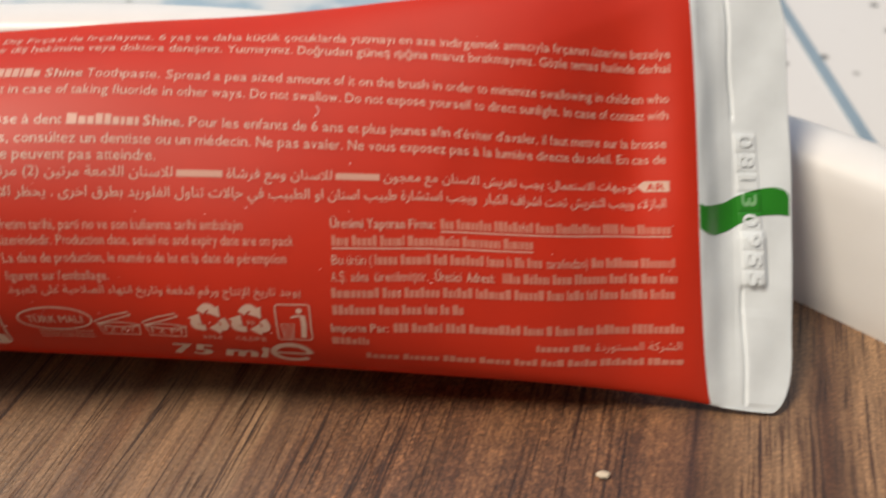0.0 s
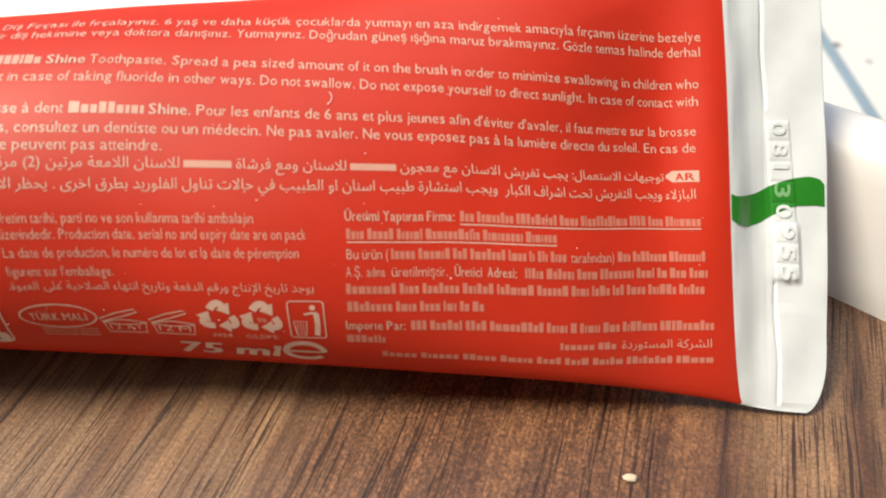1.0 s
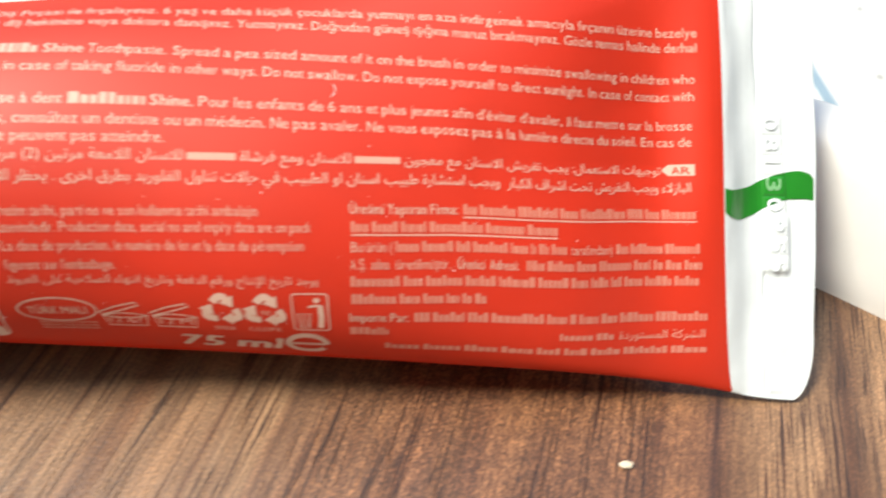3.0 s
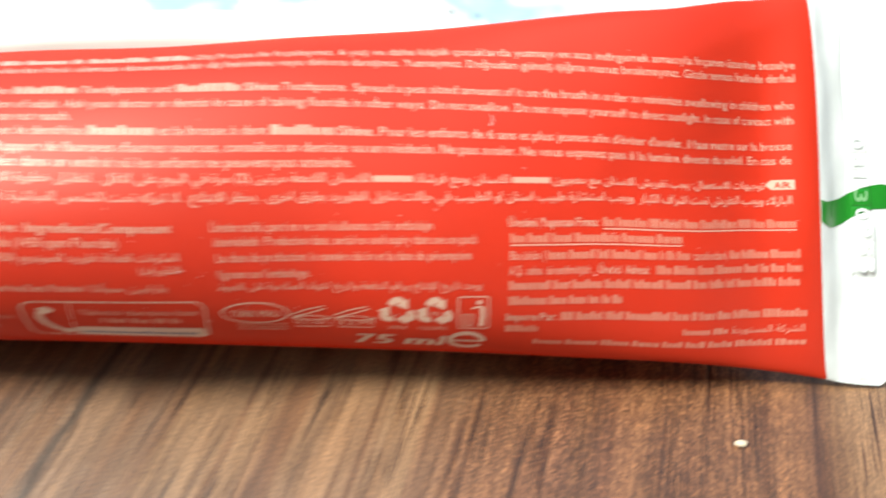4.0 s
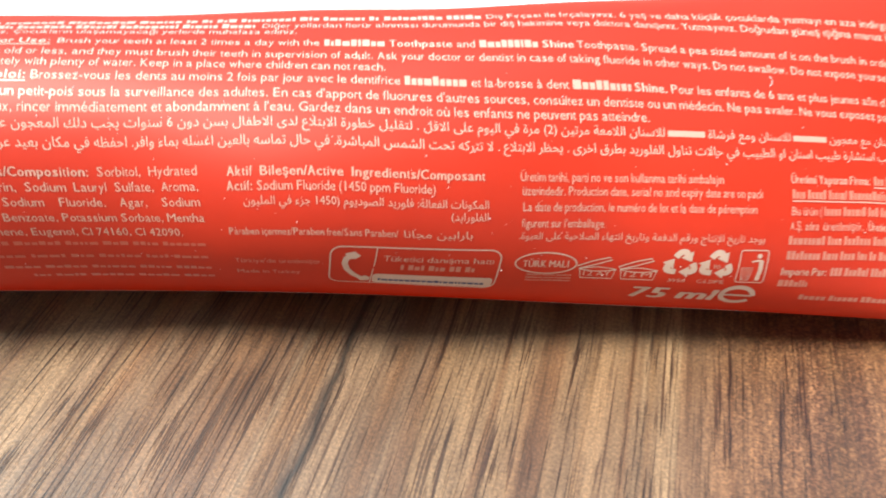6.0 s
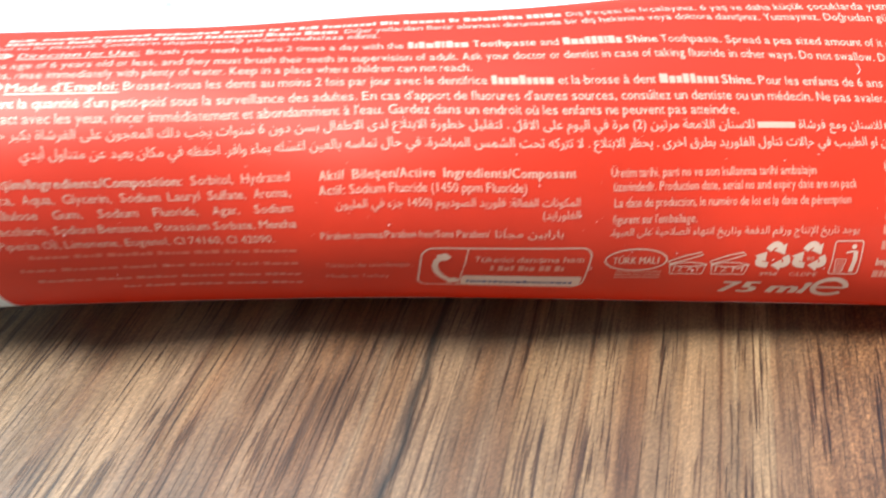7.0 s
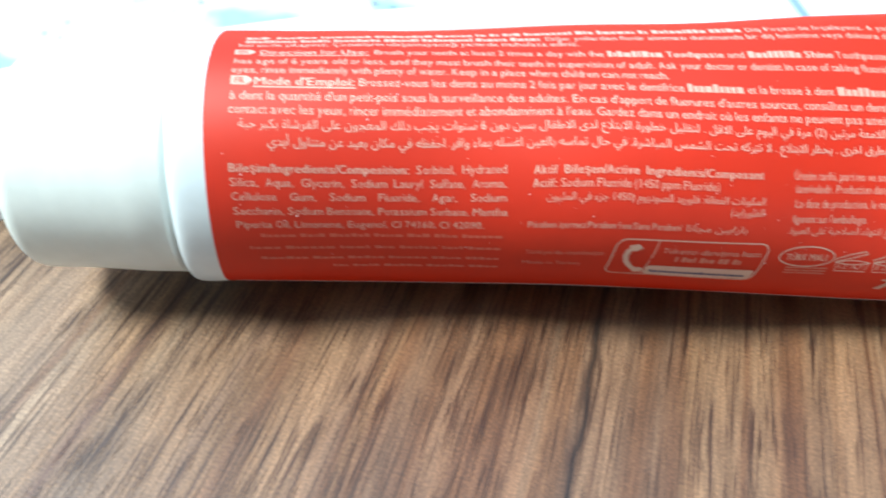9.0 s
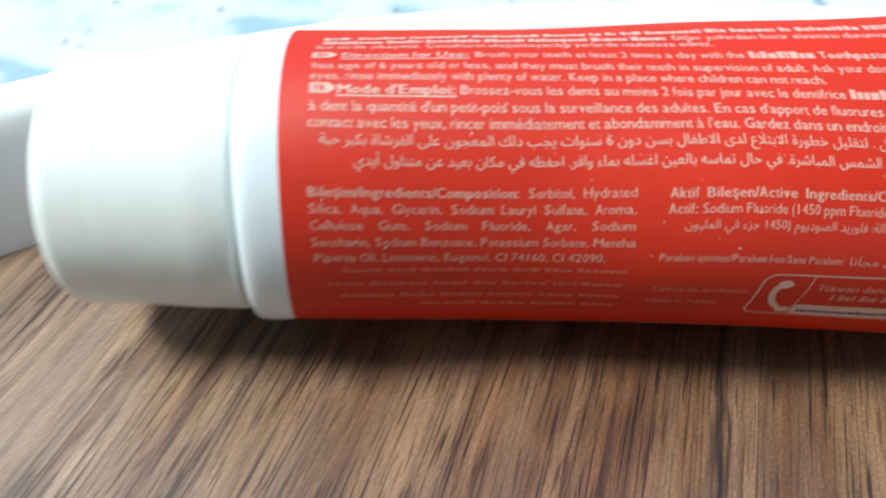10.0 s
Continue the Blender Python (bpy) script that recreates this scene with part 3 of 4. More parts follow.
# ---- print on the tube ----
def label_run(x, v):
    """The run round the tube of a label height v, which drifts a little along the tube and tightens at the ends."""
    x, v = np.asarray(x, float), np.asarray(v, float)
    w = np.interp(x, [-7, -2, 0.5, 2, 3.3, 4.4, 5, 5.8, 6.55, 8], [0, 0, 0.025, 0.035, 0.058, 0.085, 0.115, 0.17, 0.235, 0.35])
    q = np.interp(x, [-7, -5.9, -4.4, -2, 3], [0.22, 0.2, 0.11, 0, 0])
    r = np.interp(x, [2.5, 3.3, 4.4, 6.6], [0, 0.04, 0.09, 0.10])
    w = w + np.interp(x, [4.0, 5.2, 6.1, 6.8, 7.2, 7.9], [0.006, 0.047, 0.076, 0.091, 0.055, 0.01])
    return w + v + q * np.minimum(0, v + 0.5) ** 2 - r * np.minimum(0, v)



FORMS = {}
for ch, code, joins in (("ا", 0xFE8D, 0), ("أ", 0xFE83, 0), ("إ", 0xFE87, 0), ("ب", 0xFE8F, 1), ("ة", 0xFE93, 0), ("ت", 0xFE95, 1), ("ث", 0xFE99, 1), ("ج", 0xFE9D, 1), ("ح", 0xFEA1, 1),
                        ("خ", 0xFEA5, 1), ("د", 0xFEA9, 0), ("ذ", 0xFEAB, 0), ("ر", 0xFEAD, 0), ("ز", 0xFEAF, 0), ("س", 0xFEB1, 1), ("ش", 0xFEB5, 1), ("ص", 0xFEB9, 1), ("ض", 0xFEBD, 1),
                        ("ط", 0xFEC1, 1), ("ظ", 0xFEC5, 1), ("ع", 0xFEC9, 1), ("غ", 0xFECD, 1), ("ف", 0xFED1, 1), ("ق", 0xFED5, 1), ("ك", 0xFED9, 1), ("ل", 0xFEDD, 1), ("م", 0xFEE1, 1),
                        ("ن", 0xFEE5, 1), ("ه", 0xFEE9, 1), ("و", 0xFEED, 0), ("ى", 0xFEEF, 0), ("ي", 0xFEF1, 1)):
    FORMS[ch] = (code, joins)
LAM = {"ا": 0xFEFB, "أ": 0xFEF7, "إ": 0xFEF9}


def arabic(text):
    """Joined letter forms in the order in which they stand, from left to right."""
    out, i = [], 0
    while i < len(text):
        c = text[i]
        if c == "ة" and not (i > 0 and text[i - 1] in FORMS and FORMS[text[i - 1]][1]):
            out.append(c)
        elif c in FORMS:
            before = i > 0 and text[i - 1] in FORMS and FORMS[text[i - 1]][1]
            if c == "ل" and i + 1 < len(text) and text[i + 1] in LAM:
                out.append(chr(LAM[text[i + 1]] + (1 if before else 0)))
                i += 2
                continue
            code, joins = FORMS[c]
            after = joins and i + 1 < len(text) and (text[i + 1] in FORMS or text[i + 1] == "ء") and text[i + 1] != "ء"
            out.append(chr(code + (3 if before and after else 2 if after else 1 if before else 0)))
        elif c == "ء":
            out.append("\uFE80")
        else:
            out.append({"(": ")", ")": "("}.get(c, c))
        i += 1
    out.reverse()
    s, run = "", ""
    for c in out:
        if c.isdigit():
            run = c + run
        else:
            s += run + c
            run = ""
    return s + run


JOBS = []


def line(pieces, x0, x1, u0, size, mat=None, name="print_line", lift=0.004, slant=0.0):
    """One printed line. pieces: text, or a number of letters that become a plain bar; a leading * makes it bold. Fitted between x0 and x1."""
    JOBS.append((pieces, x0, x1, u0, size, mat or (M_COLUMN if size < 0.14 and u0 > 0.3 else M_PRINT), name, lift, slant))


# widths of the letters in thousandths of their height, as a plain grotesque sets them
WIDTHS = {191: "'", 222: "ijlı", 278: " ,./:;Ift", 333: "()-r", 500: "Jckstvxyzçş", 556: "0123456789Labdeghnopquàâéèêğöôùü", 611: "FTZ", 667: "ABEKPSVXYŞ", 722: "CDHNRUwÜÇ", 778: "GOQ", 833: "Mm", 944: "W"}
ADVANCE = {ch: w / 1000 for w, chars in WIDTHS.items() for ch in chars}
ADVANCE["t"] = 0.278
ADVANCE["İ"] = 0.278


def glyphs(text):
    c = bpy.data.curves.new("glyphs", "FONT")
    c.body, c.resolution_u, c.fill_mode = text, 2, "NONE"
    ob = bpy.data.objects.new("glyphs", c)
    scene.collection.objects.link(ob)
    return ob


def filled(me):
    """Triangles between the outlines of some letters: those from which a ray upwards crosses the outlines an odd number of times."""
    p0 = np.array([v.co[:2] for v in me.vertices])
    ed = np.array([e.vertices[:] for e in me.edges])
    res = geometry.delaunay_2d_cdt([Vector(p) for p in p0], [tuple(int(i) for i in e) for e in ed], [], 0, 1e-6)
    p, tri = np.array([q[:] for q in res[0]]), np.array([t for t in res[2] if len(t) == 3])
    c = p[tri].mean(1)
    a, b = p0[ed[:, 0]], p0[ed[:, 1]]
    lo, hi = np.minimum(a[:, 0], b[:, 0]), np.maximum(a[:, 0], b[:, 0])
    order, keep = np.argsort(c[:, 0]), np.zeros(len(c), bool)
    for k in range(0, len(order), 150):
        ch = order[k:k + 150]
        x, y = c[ch, 0][:, None], c[ch, 1][:, None]
        near = (lo <= x.max()) & (hi >= x.min()) & (hi > lo)
        ea, eb = a[near], b[near]
        cross = (ea[:, 0] <= x) != (eb[:, 0] <= x)
        up_at = ea[:, 1] + (x - ea[:, 0]) * (eb[:, 1] - ea[:, 1]) / (eb[:, 0] - ea[:, 0])
        keep[ch] = (cross & (up_at > y)).sum(1) % 2 == 1
    return p, tri[keep]


STRETCH_AT = [-6.0, -4.0, -2.5, -1.3, 0.6, 1.5, 2.5, 3.5, 4.5, 5.3, 6.3, 6.6]
STRETCH = [0.0, 0.04, 0.06, 0.08, 0.12, 0.148, 0.172, 0.185, 0.15, 0.095, 0.015, 0.0]


def along(x0, x1, q):
    """Places between x0 and x1 of an even print that the bulging tube stretches a little."""
    even = np.linspace(-6.6, 6.9, 541)
    true = even + np.interp(even, STRETCH_AT, STRETCH)
    a, b = np.interp([x0, x1], true, even)
    return np.interp(a + (b - a) * q, even, true)


def flush_lines():
    """Sets all the lines at once: Latin letter by letter, joined scripts run by run, numbers as rows of plain bars."""
    runs = {}
    for job in JOBS:
        for piece in job[0]:
            if isinstance(piece, str):
                text = piece.removeprefix("*")
                for key in ([text] if max(text) > "\u0600" else set(text) - {" "}):
                    runs.setdefault(key, None)
    for key in runs:
        runs[key] = glyphs(key)
    deps = bpy.context.evaluated_depsgraph_get()
    deps.update()
    shapes, odd = {}, random.Random(11)
    for key, ob in runs.items():
        shapes[key] = filled(ob.evaluated_get(deps).to_mesh())
        ob.to_mesh_clear()
        c = ob.data
        bpy.data.objects.remove(ob)
        bpy.data.curves.remove(c)
    for pieces, x0, x1, u0, size, mat, name, lift, slant in JOBS:
        pts, faces, bars, pen = [], [], [], 0.0

        def put(flat, tris, at, wide, heavy):
            for k in range(3 if heavy else 1):
                first = len(pts)
                pts.extend((at + p[0] * wide + 0.026 * k, p[1], 0.0007 * k) for p in flat)
                faces.extend(tuple(first + int(i) for i in p) for p in tris)
                bars.extend([False] * len(tris))

        def bar(a, b, lo, hi):
            first, n = len(pts), max(1, int((b - a) / 0.5))
            for k in range(n + 1):
                pts.extend([(a + (b - a) * k / n, lo, 0.0), (a + (b - a) * k / n, hi, 0.0)])
            faces.extend((first + 2 * k, first + 2 * k + 2, first + 2 * k + 3, first + 2 * k + 1) for k in range(n))
            bars.extend([True] * n)

        for piece in pieces:
            if isinstance(piece, float):                       # one unbroken bar
                bar(pen, pen + piece * 0.52, 0.02, 0.50)
                pen += piece * 0.52 + 0.26
            elif isinstance(piece, int):                       # a word of so many letters, each a small bar
                for k in range(abs(piece)):
                    w = odd.choice((0.24, 0.40, 0.40, 0.44, 0.48, 0.62))
                    bar(pen + 0.05, pen + 0.05 + w, 0.0, 0.73 if k == 0 or odd.random() < 0.25 else 0.54)
                    pen += w + 0.11
                pen += 0.26
            elif max(piece) > "\u0600":
                flat, tris = shapes[piece]
                put(flat, tris, pen, 1.0, False)
                pen += flat[:, 0].max() + 0.26
            else:
                heavy = piece.startswith("*")
                for ch in piece.removeprefix("*"):
                    adv = ADVANCE.get(ch, 0.556) + (0.05 if heavy and ch.isalpha() else 0.0)
                    if ch != " ":
                        flat, tris = shapes[ch]
                        lo, hi = flat[:, 0].min(), flat[:, 0].max()
                        body = adv - (0.14 if heavy else 0.09)
                        wide = min(body / (hi - lo), 1.25) if adv > 0.3 else min(1.0, (adv - 0.02) / (hi - lo))
                        put(flat, tris, pen + (adv - (hi + lo) * wide) / 2 - (0.026 if heavy else 0.0), wide, heavy)
                    pen += adv
                pen += 0.278
        if not pts:
            continue
        pts = np.array(pts)
        left, wide = pts[:, 0].min(), pts[:, 0].max() - pts[:, 0].min()
        x = along(x0, x1, (pts[:, 0] - left) / wide) + slant * pts[:, 1] * size
        u = label_run(x, u0 - pts[:, 1] * size)
        ob = under(mesh_ob(name, on_tube(x, u, lift + pts[:, 2]), faces, mat, False), tube)
        if mat in (M_PRINT, M_COLUMN) and any(bars):
            ob.data.materials.append(M_COLUMN if u0 < 0 else M_PRINT_THIN)
            ob.data.polygons.foreach_set("material_index", [1 if q else 0 for q in bars])
    JOBS.clear()


S = 0.150     # letter height of the directions
# Turkish directions
line([6, 8, 9, 6, 2, 2, 3, 9, 3, 6, 2], -5.55, -1.24, -1.61, S)
line([-9, -5], -1.18, -0.13, -1.61, S)
line(["Diş Fırçası ile fırçalayınız. 6 yaş ve daha küçük çocuklarda yutmayı en aza indirgemek amacıyla fırçanın üzerine bezelye"], -0.067, 6.555, -1.61, S)
line([9, 6, 8, 7, 10, 6, 5], -5.88, -2.54, -1.445, S)
line(["Diğer yollardan florür alınması durumunda bir diş hekimine veya doktora danışınız. Yutmayınız. Doğrudan güneş ışığına maruz bırakmayınız. Gözle temas halinde derhal"], -2.464, 6.545, -1.445, S)
line(["bol su ile yıkayınız. Çocukların ulaşamayacağı yerlerde muhafaza ediniz."], -5.94, -2.10, -1.31, S)
# English directions
line(["*Direction for Use:"], -5.69, -4.51, -1.10, S)
line(["Brush your teeth at least 2 times a day with the"], -4.44, -1.86, -1.10, S)
line([-9], -1.81, -1.19, -1.10, S)
line(["*Toothpaste"], -1.14, -0.49, -1.10, S)
line(["and"], -0.44, -0.25, -1.10, S)
line([-9], -0.20, 0.42, -1.10, S)
line(["*Shine"], 0.47, 0.81, -1.10, S)
line(["Toothpaste. Spread a pea sized amount of it on the brush in order to minimize swallowing in children who"], 0.85, 6.522, -1.10, S)
line(["has age of 6 years old or less, and they must brush their teeth in supervision of adult. Ask your doctor or dentist in case of taking fluoride in other ways. Do not swallow. Do not expose yourself to direct sunlight. In case of contact with"], -5.955, 6.511, -0.91, S)
line(["eyes, rinse immediately with plenty of water. Keep in a place where children can not reach."], -5.97, -1.19, -0.755, S)
# French directions
line(["*Mode d'Emploi:"], -5.72, -4.655, -0.588, S)
line(["Brossez-vous les dents au moins 2 fois par jour avec le dentifrice"], -4.605, -1.05, -0.588, S)
line([-9], -1.005, -0.38, -0.588, S)
line(["et la brosse à dent"], -0.33, 0.69, -0.588, S)
line([-9], 0.735, 1.37, -0.588, S)
line(["*Shine."], 1.41, 1.77, -0.588, S)
line(["Pour les enfants de 6 ans et plus jeunes afin d'éviter d'avaler, il faut mettre sur la brosse"], 1.82, 6.484, -0.588, S)
line(["à dent la quantité d'un petit-pois sous la surveillance des adultes. En cas d'apport de fluorures d'autres sources, consultez un dentiste ou un médecin. Ne pas avaler. Ne vous exposez pas à la lumière directe du soleil. En cas de"], -5.973, 6.474, -0.408, S)
line(["contact avec les yeux, rincer immédiatement et abondamment à l'eau. Gardez dans un endroit où les enfants ne peuvent pas atteindre."], -5.982, 1.535, -0.252, S)
# Arabic directions
A = 0.135
line([arabic("للاسنان اللامعة مرتين (2) مرة في اليوم على الاقل . لتقليل خطورة الابتلاع لدى الاطفال بسن دون 6 سنوات يجب دلك المعجون على الفرشاة بكبر حبة"), 6.0, arabic("للاسنان ومع فرشاة"), 6.0, arabic("توجيهات الاستعمال: يجب تفريش الاسنان مع معجون")], -5.88, 6.17, -0.10, A)
line([arabic("البازلاء ويجب التفريش تحت اشراف الكبار  ويجب استشارة طبيب اسنان او الطبيب في حالات تناول الفلوريد بطرق اخرى . يحظر الابتلاع . لا تتركه تحت الشمس المباشرة. في حال تماسه بالعين اغسله بماء وافر. احفظه في مكان بعيد عن متناول أيدي")], -5.58, 6.46, 0.085, A)


def tag(text, x0, x1, u0, right):
    """A white pointed language tag with red letters in it."""
    um, h = (u0 - 0.055), 0.062
    p = 0.06
    xs = [x0, x1 - p, x1] if right else [x0, x0 + p, x1]
    hh = [h, h, 0.012] if right else [0.012, h, h]
    xs2, h2 = [], []
    for k in range(2):
        for q in np.linspace(0, 1, 5)[: 5 if k else 4]:
            xs2.append(xs[k] * (1 - q) + xs[k + 1] * q)
            h2.append(hh[k] * (1 - q) + hh[k + 1] * q)
    xs2, h2 = np.array(xs2), np.array(h2)
    under(strip("language_tag", M_PRINT, xs2, label_run(xs2, um - h2), label_run(xs2, um + h2), 0.004, 4), tube)
    a, b = (x0 + 0.04, x1 - 0.08) if right else (x0 + 0.09, x1 - 0.04)
    line(["*" + text], a, b, u0 - 0.012, 0.115, M_RED, "tag_letters", 0.007)


tag("EN", -5.965, -5.745, -1.105, True)
tag("FR", -5.970, -5.745, -0.593, True)
tag("AR", 6.19, 6.50, -0.095, False)
tag("TR", -5.88, -5.62, -1.615, True)

# ingredients column
C = 0.135
line(["*Bileşim/Ingredients/Composition:", " Sorbitol,  Hydrated"], -6.0, -3.05, 0.37, C)
line(["Silica,  Aqua,  Glycerin,  Sodium  Lauryl  Sulfate,  Aroma,"], -6.0, -3.05, 0.525, C)
line(["Cellulose    Gum,    Sodium    Fluoride,    Agar,    Sodium"], -6.0, -3.05, 0.685, C)
line(["Saccharin, Sodium Benzoate, Potassium Sorbate, Mentha"], -6.0, -3.03, 0.857, C)
line(["Piperita Oil, Limonene, Eugenol, CI 74160, CI 42090."], -5.99, -3.28, 1.03, C)
for us, x0, x1, p in ((1.165, -5.75, -3.07, [5, 4, 6, 5, 3, 4, 6]), (1.355, -5.9, -3.08, [4, 6, 4, 3, 6, 4, 4]), (1.545, -5.8, -3.08, [6, 4, 5, 6, 5, 5]), (1.72, -5.0, -3.08, [3, 4, 5, 5, 4])):
    line(p, x0, x1, us, 0.07, M_PRINT_FAINT)
# active ingredient column
line(["*Aktif  Bileşen/Active  Ingredients/Composant"], -2.76, -0.24, 0.385, C)
line(["*Actif:", "Sodium Fluoride (1450 ppm Fluoride)"], -2.77, -0.74, 0.528, C)
line([arabic("المكونات الفعالة: فلوريد الصوديوم (1450 جزء في المليون")], -2.62, -0.2, 0.67, 0.12)
line([arabic("الفلورايد)")], -0.58, -0.2, 0.80, 0.12)
line(["Paraben içermez/Paraben free/Sans Paraben/"], -2.8, -1.12, 1.005, 0.12)
line([arabic("بارابين مجانا")], -1.06, -0.36, 1.005, 0.12)
line(["Türkiye'de üretilmiştir."], -2.8, -1.9, 1.41, 0.10, M_PRINT_THIN)
line(["Made in Turkey"], -2.81, -2.15, 1.61, 0.10, M_PRINT_THIN)
# dates column
line(["Üretim tarihi, parti no ve son kullanma tarihi ambalajın"], 0.13, 2.31, 0.383, C)
line(["üzerindedir. Production date, serial no and expiry date are on pack"], 0.15, 2.76, 0.525, C)
line(["La date de production, le numéro de lot et la date de péremption"], 0.16, 2.69, 0.69, C)
line(["figurent sur l'emballage."], 0.15, 1.05, 0.865, C)
line([arabic("يوجد تاريخ الإنتاج ورقم الدفعة وتاريخ انتهاء الصلاحية على العبوة.")], 0.13, 2.80, 1.0, 0.115)
# maker column: names, addresses and telephone numbers are plain bars
line(["*Üretimi Yaptıran Firma:"], 3.10, 4.085, 0.357, C)
line([3, 8, 9, 4, 12, 4, 4, 8], 4.135, 6.496, 0.357, C)
line([4, 5, 6, 11, 9, 7], 3.11, 5.035, 0.522, C)
line(["Bu ürün ("], 3.105, 3.475, 0.70, C)
line([5, 6, 3, 7, 4, 2, 3, 4], 3.50, 5.12, 0.70, C)
line(["tarafından)"], 5.166, 5.60, 0.70, C)
line([3, 8, 9], 5.64, 6.53, 0.70, C)
line(["A.Ş."], 3.093, 3.235, 0.86, C)
line(["adına"], 3.276, 3.44, 0.86, C)
line(["üretilmiştir."], 3.497, 4.007, 0.86, C)
line(["*Üretici  Adresi:"], 4.069, 4.645, 0.86, C)
line([5, 6, 4, 8, 4, 2, 3, 4], 4.725, 6.551, 0.86, C)
line([8, 4, 7, 6, 7, 6, 4, 4, 3, 4, 6, 6], 3.085, 6.52, 1.02, C)
line([8, 4, 4, 3, 2, 2], 3.085, 4.332, 1.19, C)
line(["*Importe Par:"], 3.058, 3.601, 1.38, C)
line([3, 6, 4, 9, 5, 1, 5, 3, 7, 10], 3.653, 6.618, 1.38, C)
line([7], 3.055, 3.407, 1.53, 0.12)
line([6, 3], 5.06, 5.62, 1.555, 0.10)
line([arabic("الشركة المستوردة")], 5.68, 6.60, 1.555, 0.12)
line([5, 6, 5, 5, 4, 4, 5, 8, 5], 3.37, 6.62, 1.715, 0.105, M_PRINT_THIN)


def rule(x0, x1, u0, t, mat=None, name="print_rule", lift=0.004):
    xs = np.linspace(x0, x1, max(3, int((x1 - x0) / 0.08)))
    return under(strip(name, mat or M_PRINT, xs, label_run(xs, u0 - t), label_run(xs, u0 + t), lift, 2), tube)


def stroke(points, width, name, mat=None, closed=False, lift=0.004):
    """A printed line of even width along points (x, u at x=0) on the tube."""
    p = np.array(points, float)
    if closed:
        p = np.vstack([p, p[:1]])
    d = np.gradient(p, axis=0)
    if closed:
        d[0] = d[-1] = p[1] - p[-2]
    d /= np.linalg.norm(d, axis=1, keepdims=True) + 1e-9
    n = np.stack([-d[:, 1], d[:, 0]], 1) * width / 2
    both = np.stack([p - n, p + n], 1)
    x, u = both[..., 0], both[..., 1]
    v = on_tube(x, label_run(x, u), lift).reshape(-1, 3)
    return under(mesh_ob(name, v, grid_faces(len(p), 2), mat or M_PRINT, False), tube)


def rounded(x0, x1, u0, u1, r, n=6, slant=0.0):
    pts = []
    for cx, cu, a0 in ((x1 - r, u0 + r, -90), (x1 - r, u1 - r, 0), (x0 + r, u1 - r, 90), (x0 + r, u0 + r, 180)):
        for k in range(n + 1):
            a = radians(a0 + 90 * k / n)
            x, u = cx + r * math.cos(a), cu + r * math.sin(a)
            pts.append((x - slant * (u - u0), u))
    dense = []
    for a, b in zip(pts, pts[1:] + pts[:1]):
        m = max(1, int(math.hypot(b[0] - a[0], b[1] - a[1]) / 0.08))
        dense += [(a[0] + (b[0] - a[0]) * q / m, a[1] + (b[1] - a[1]) * q / m) for q in range(m)]
    return dense


def patch(points, name, mat=None, lift=0.004):
    """A filled printed shape, convex, from its outline."""
    p = np.array(points, float)
    c = p.mean(0)
    rings = [p * q + c * (1 - q) for q in (1.0, 0.66, 0.33)]
    allp = np.vstack(rings + [c[None]])
    n = len(p)
    f = [(r * n + i, r * n + (i + 1) % n, (r + 1) * n + (i + 1) % n, (r + 1) * n + i) for r in range(2) for i in range(n)]
    f += [(2 * n + i, 2 * n + (i + 1) % n, 3 * n) for i in range(n)]
    v = on_tube(allp[:, 0], label_run(allp[:, 0], allp[:, 1]), lift)
    return under(mesh_ob(name, v, f, mat or M_PRINT, False), tube)


# underlines of headings and of the maker's address
rule(-5.70, -4.50, -1.075, 0.008)
rule(-5.73, -4.645, -0.563, 0.008)
rule(4.135, 6.50, 0.382, 0.006)
rule(3.11, 5.035, 0.547, 0.006)

# hotline box with a telephone handset
stroke(rounded(-1.80, -0.03, 1.14, 1.77, 0.12, slant=0.10), 0.016, "hotline_frame", closed=True)
stroke([(-1.33, 1.15), (-1.36, 1.34), (-1.40, 1.56), (-1.43, 1.76)], 0.012, "hotline_divider")
handset_line = [(-1.60 + 0.02, 1.255), (-1.655, 1.315), (-1.675, 1.395), (-1.655, 1.495), (-1.60, 1.585), (-1.53, 1.655), (-1.46, 1.690)]
stroke(handset_line, 0.065, "handset")
patch([(-1.66, 1.235), (-1.56, 1.205), (-1.50, 1.265), (-1.56, 1.315), (-1.64, 1.315)], "handset_ear")
patch([(-1.56, 1.655), (-1.47, 1.605), (-1.42, 1.645), (-1.44, 1.710), (-1.53, 1.730)], "handset_mouth")
line(["Tüketici danışma hattı"], -1.27, -0.12, 1.33, 0.115, slant=0.1)
line([1, 3, 3, 2, 2], -1.10, -0.32, 1.465, 0.115, slant=0.1)
patch(rounded(-1.39, -0.10, 1.56, 1.755, 0.05, slant=0.1), "web_band")
line([20], -1.34, -0.20, 1.70, 0.07, M_BLUE, "web_address_bar", 0.007)

# oval country mark, opened-jar marks, recycling marks, bin mark, volume
stroke([(0.45 + 0.335 * math.cos(a), 1.31 + 0.145 * math.sin(a)) for a in np.linspace(0, 2 * math.pi, 40, endpoint=False)], 0.016, "oval_mark", closed=True)
line(["*TÜRK MALI"], 0.20, 0.70, 1.36, 0.135)
for us in (1.49, 1.535, 1.58):
    line([7, 5, 7], 0.25, 0.75, us, 0.035, M_PRINT_THIN)
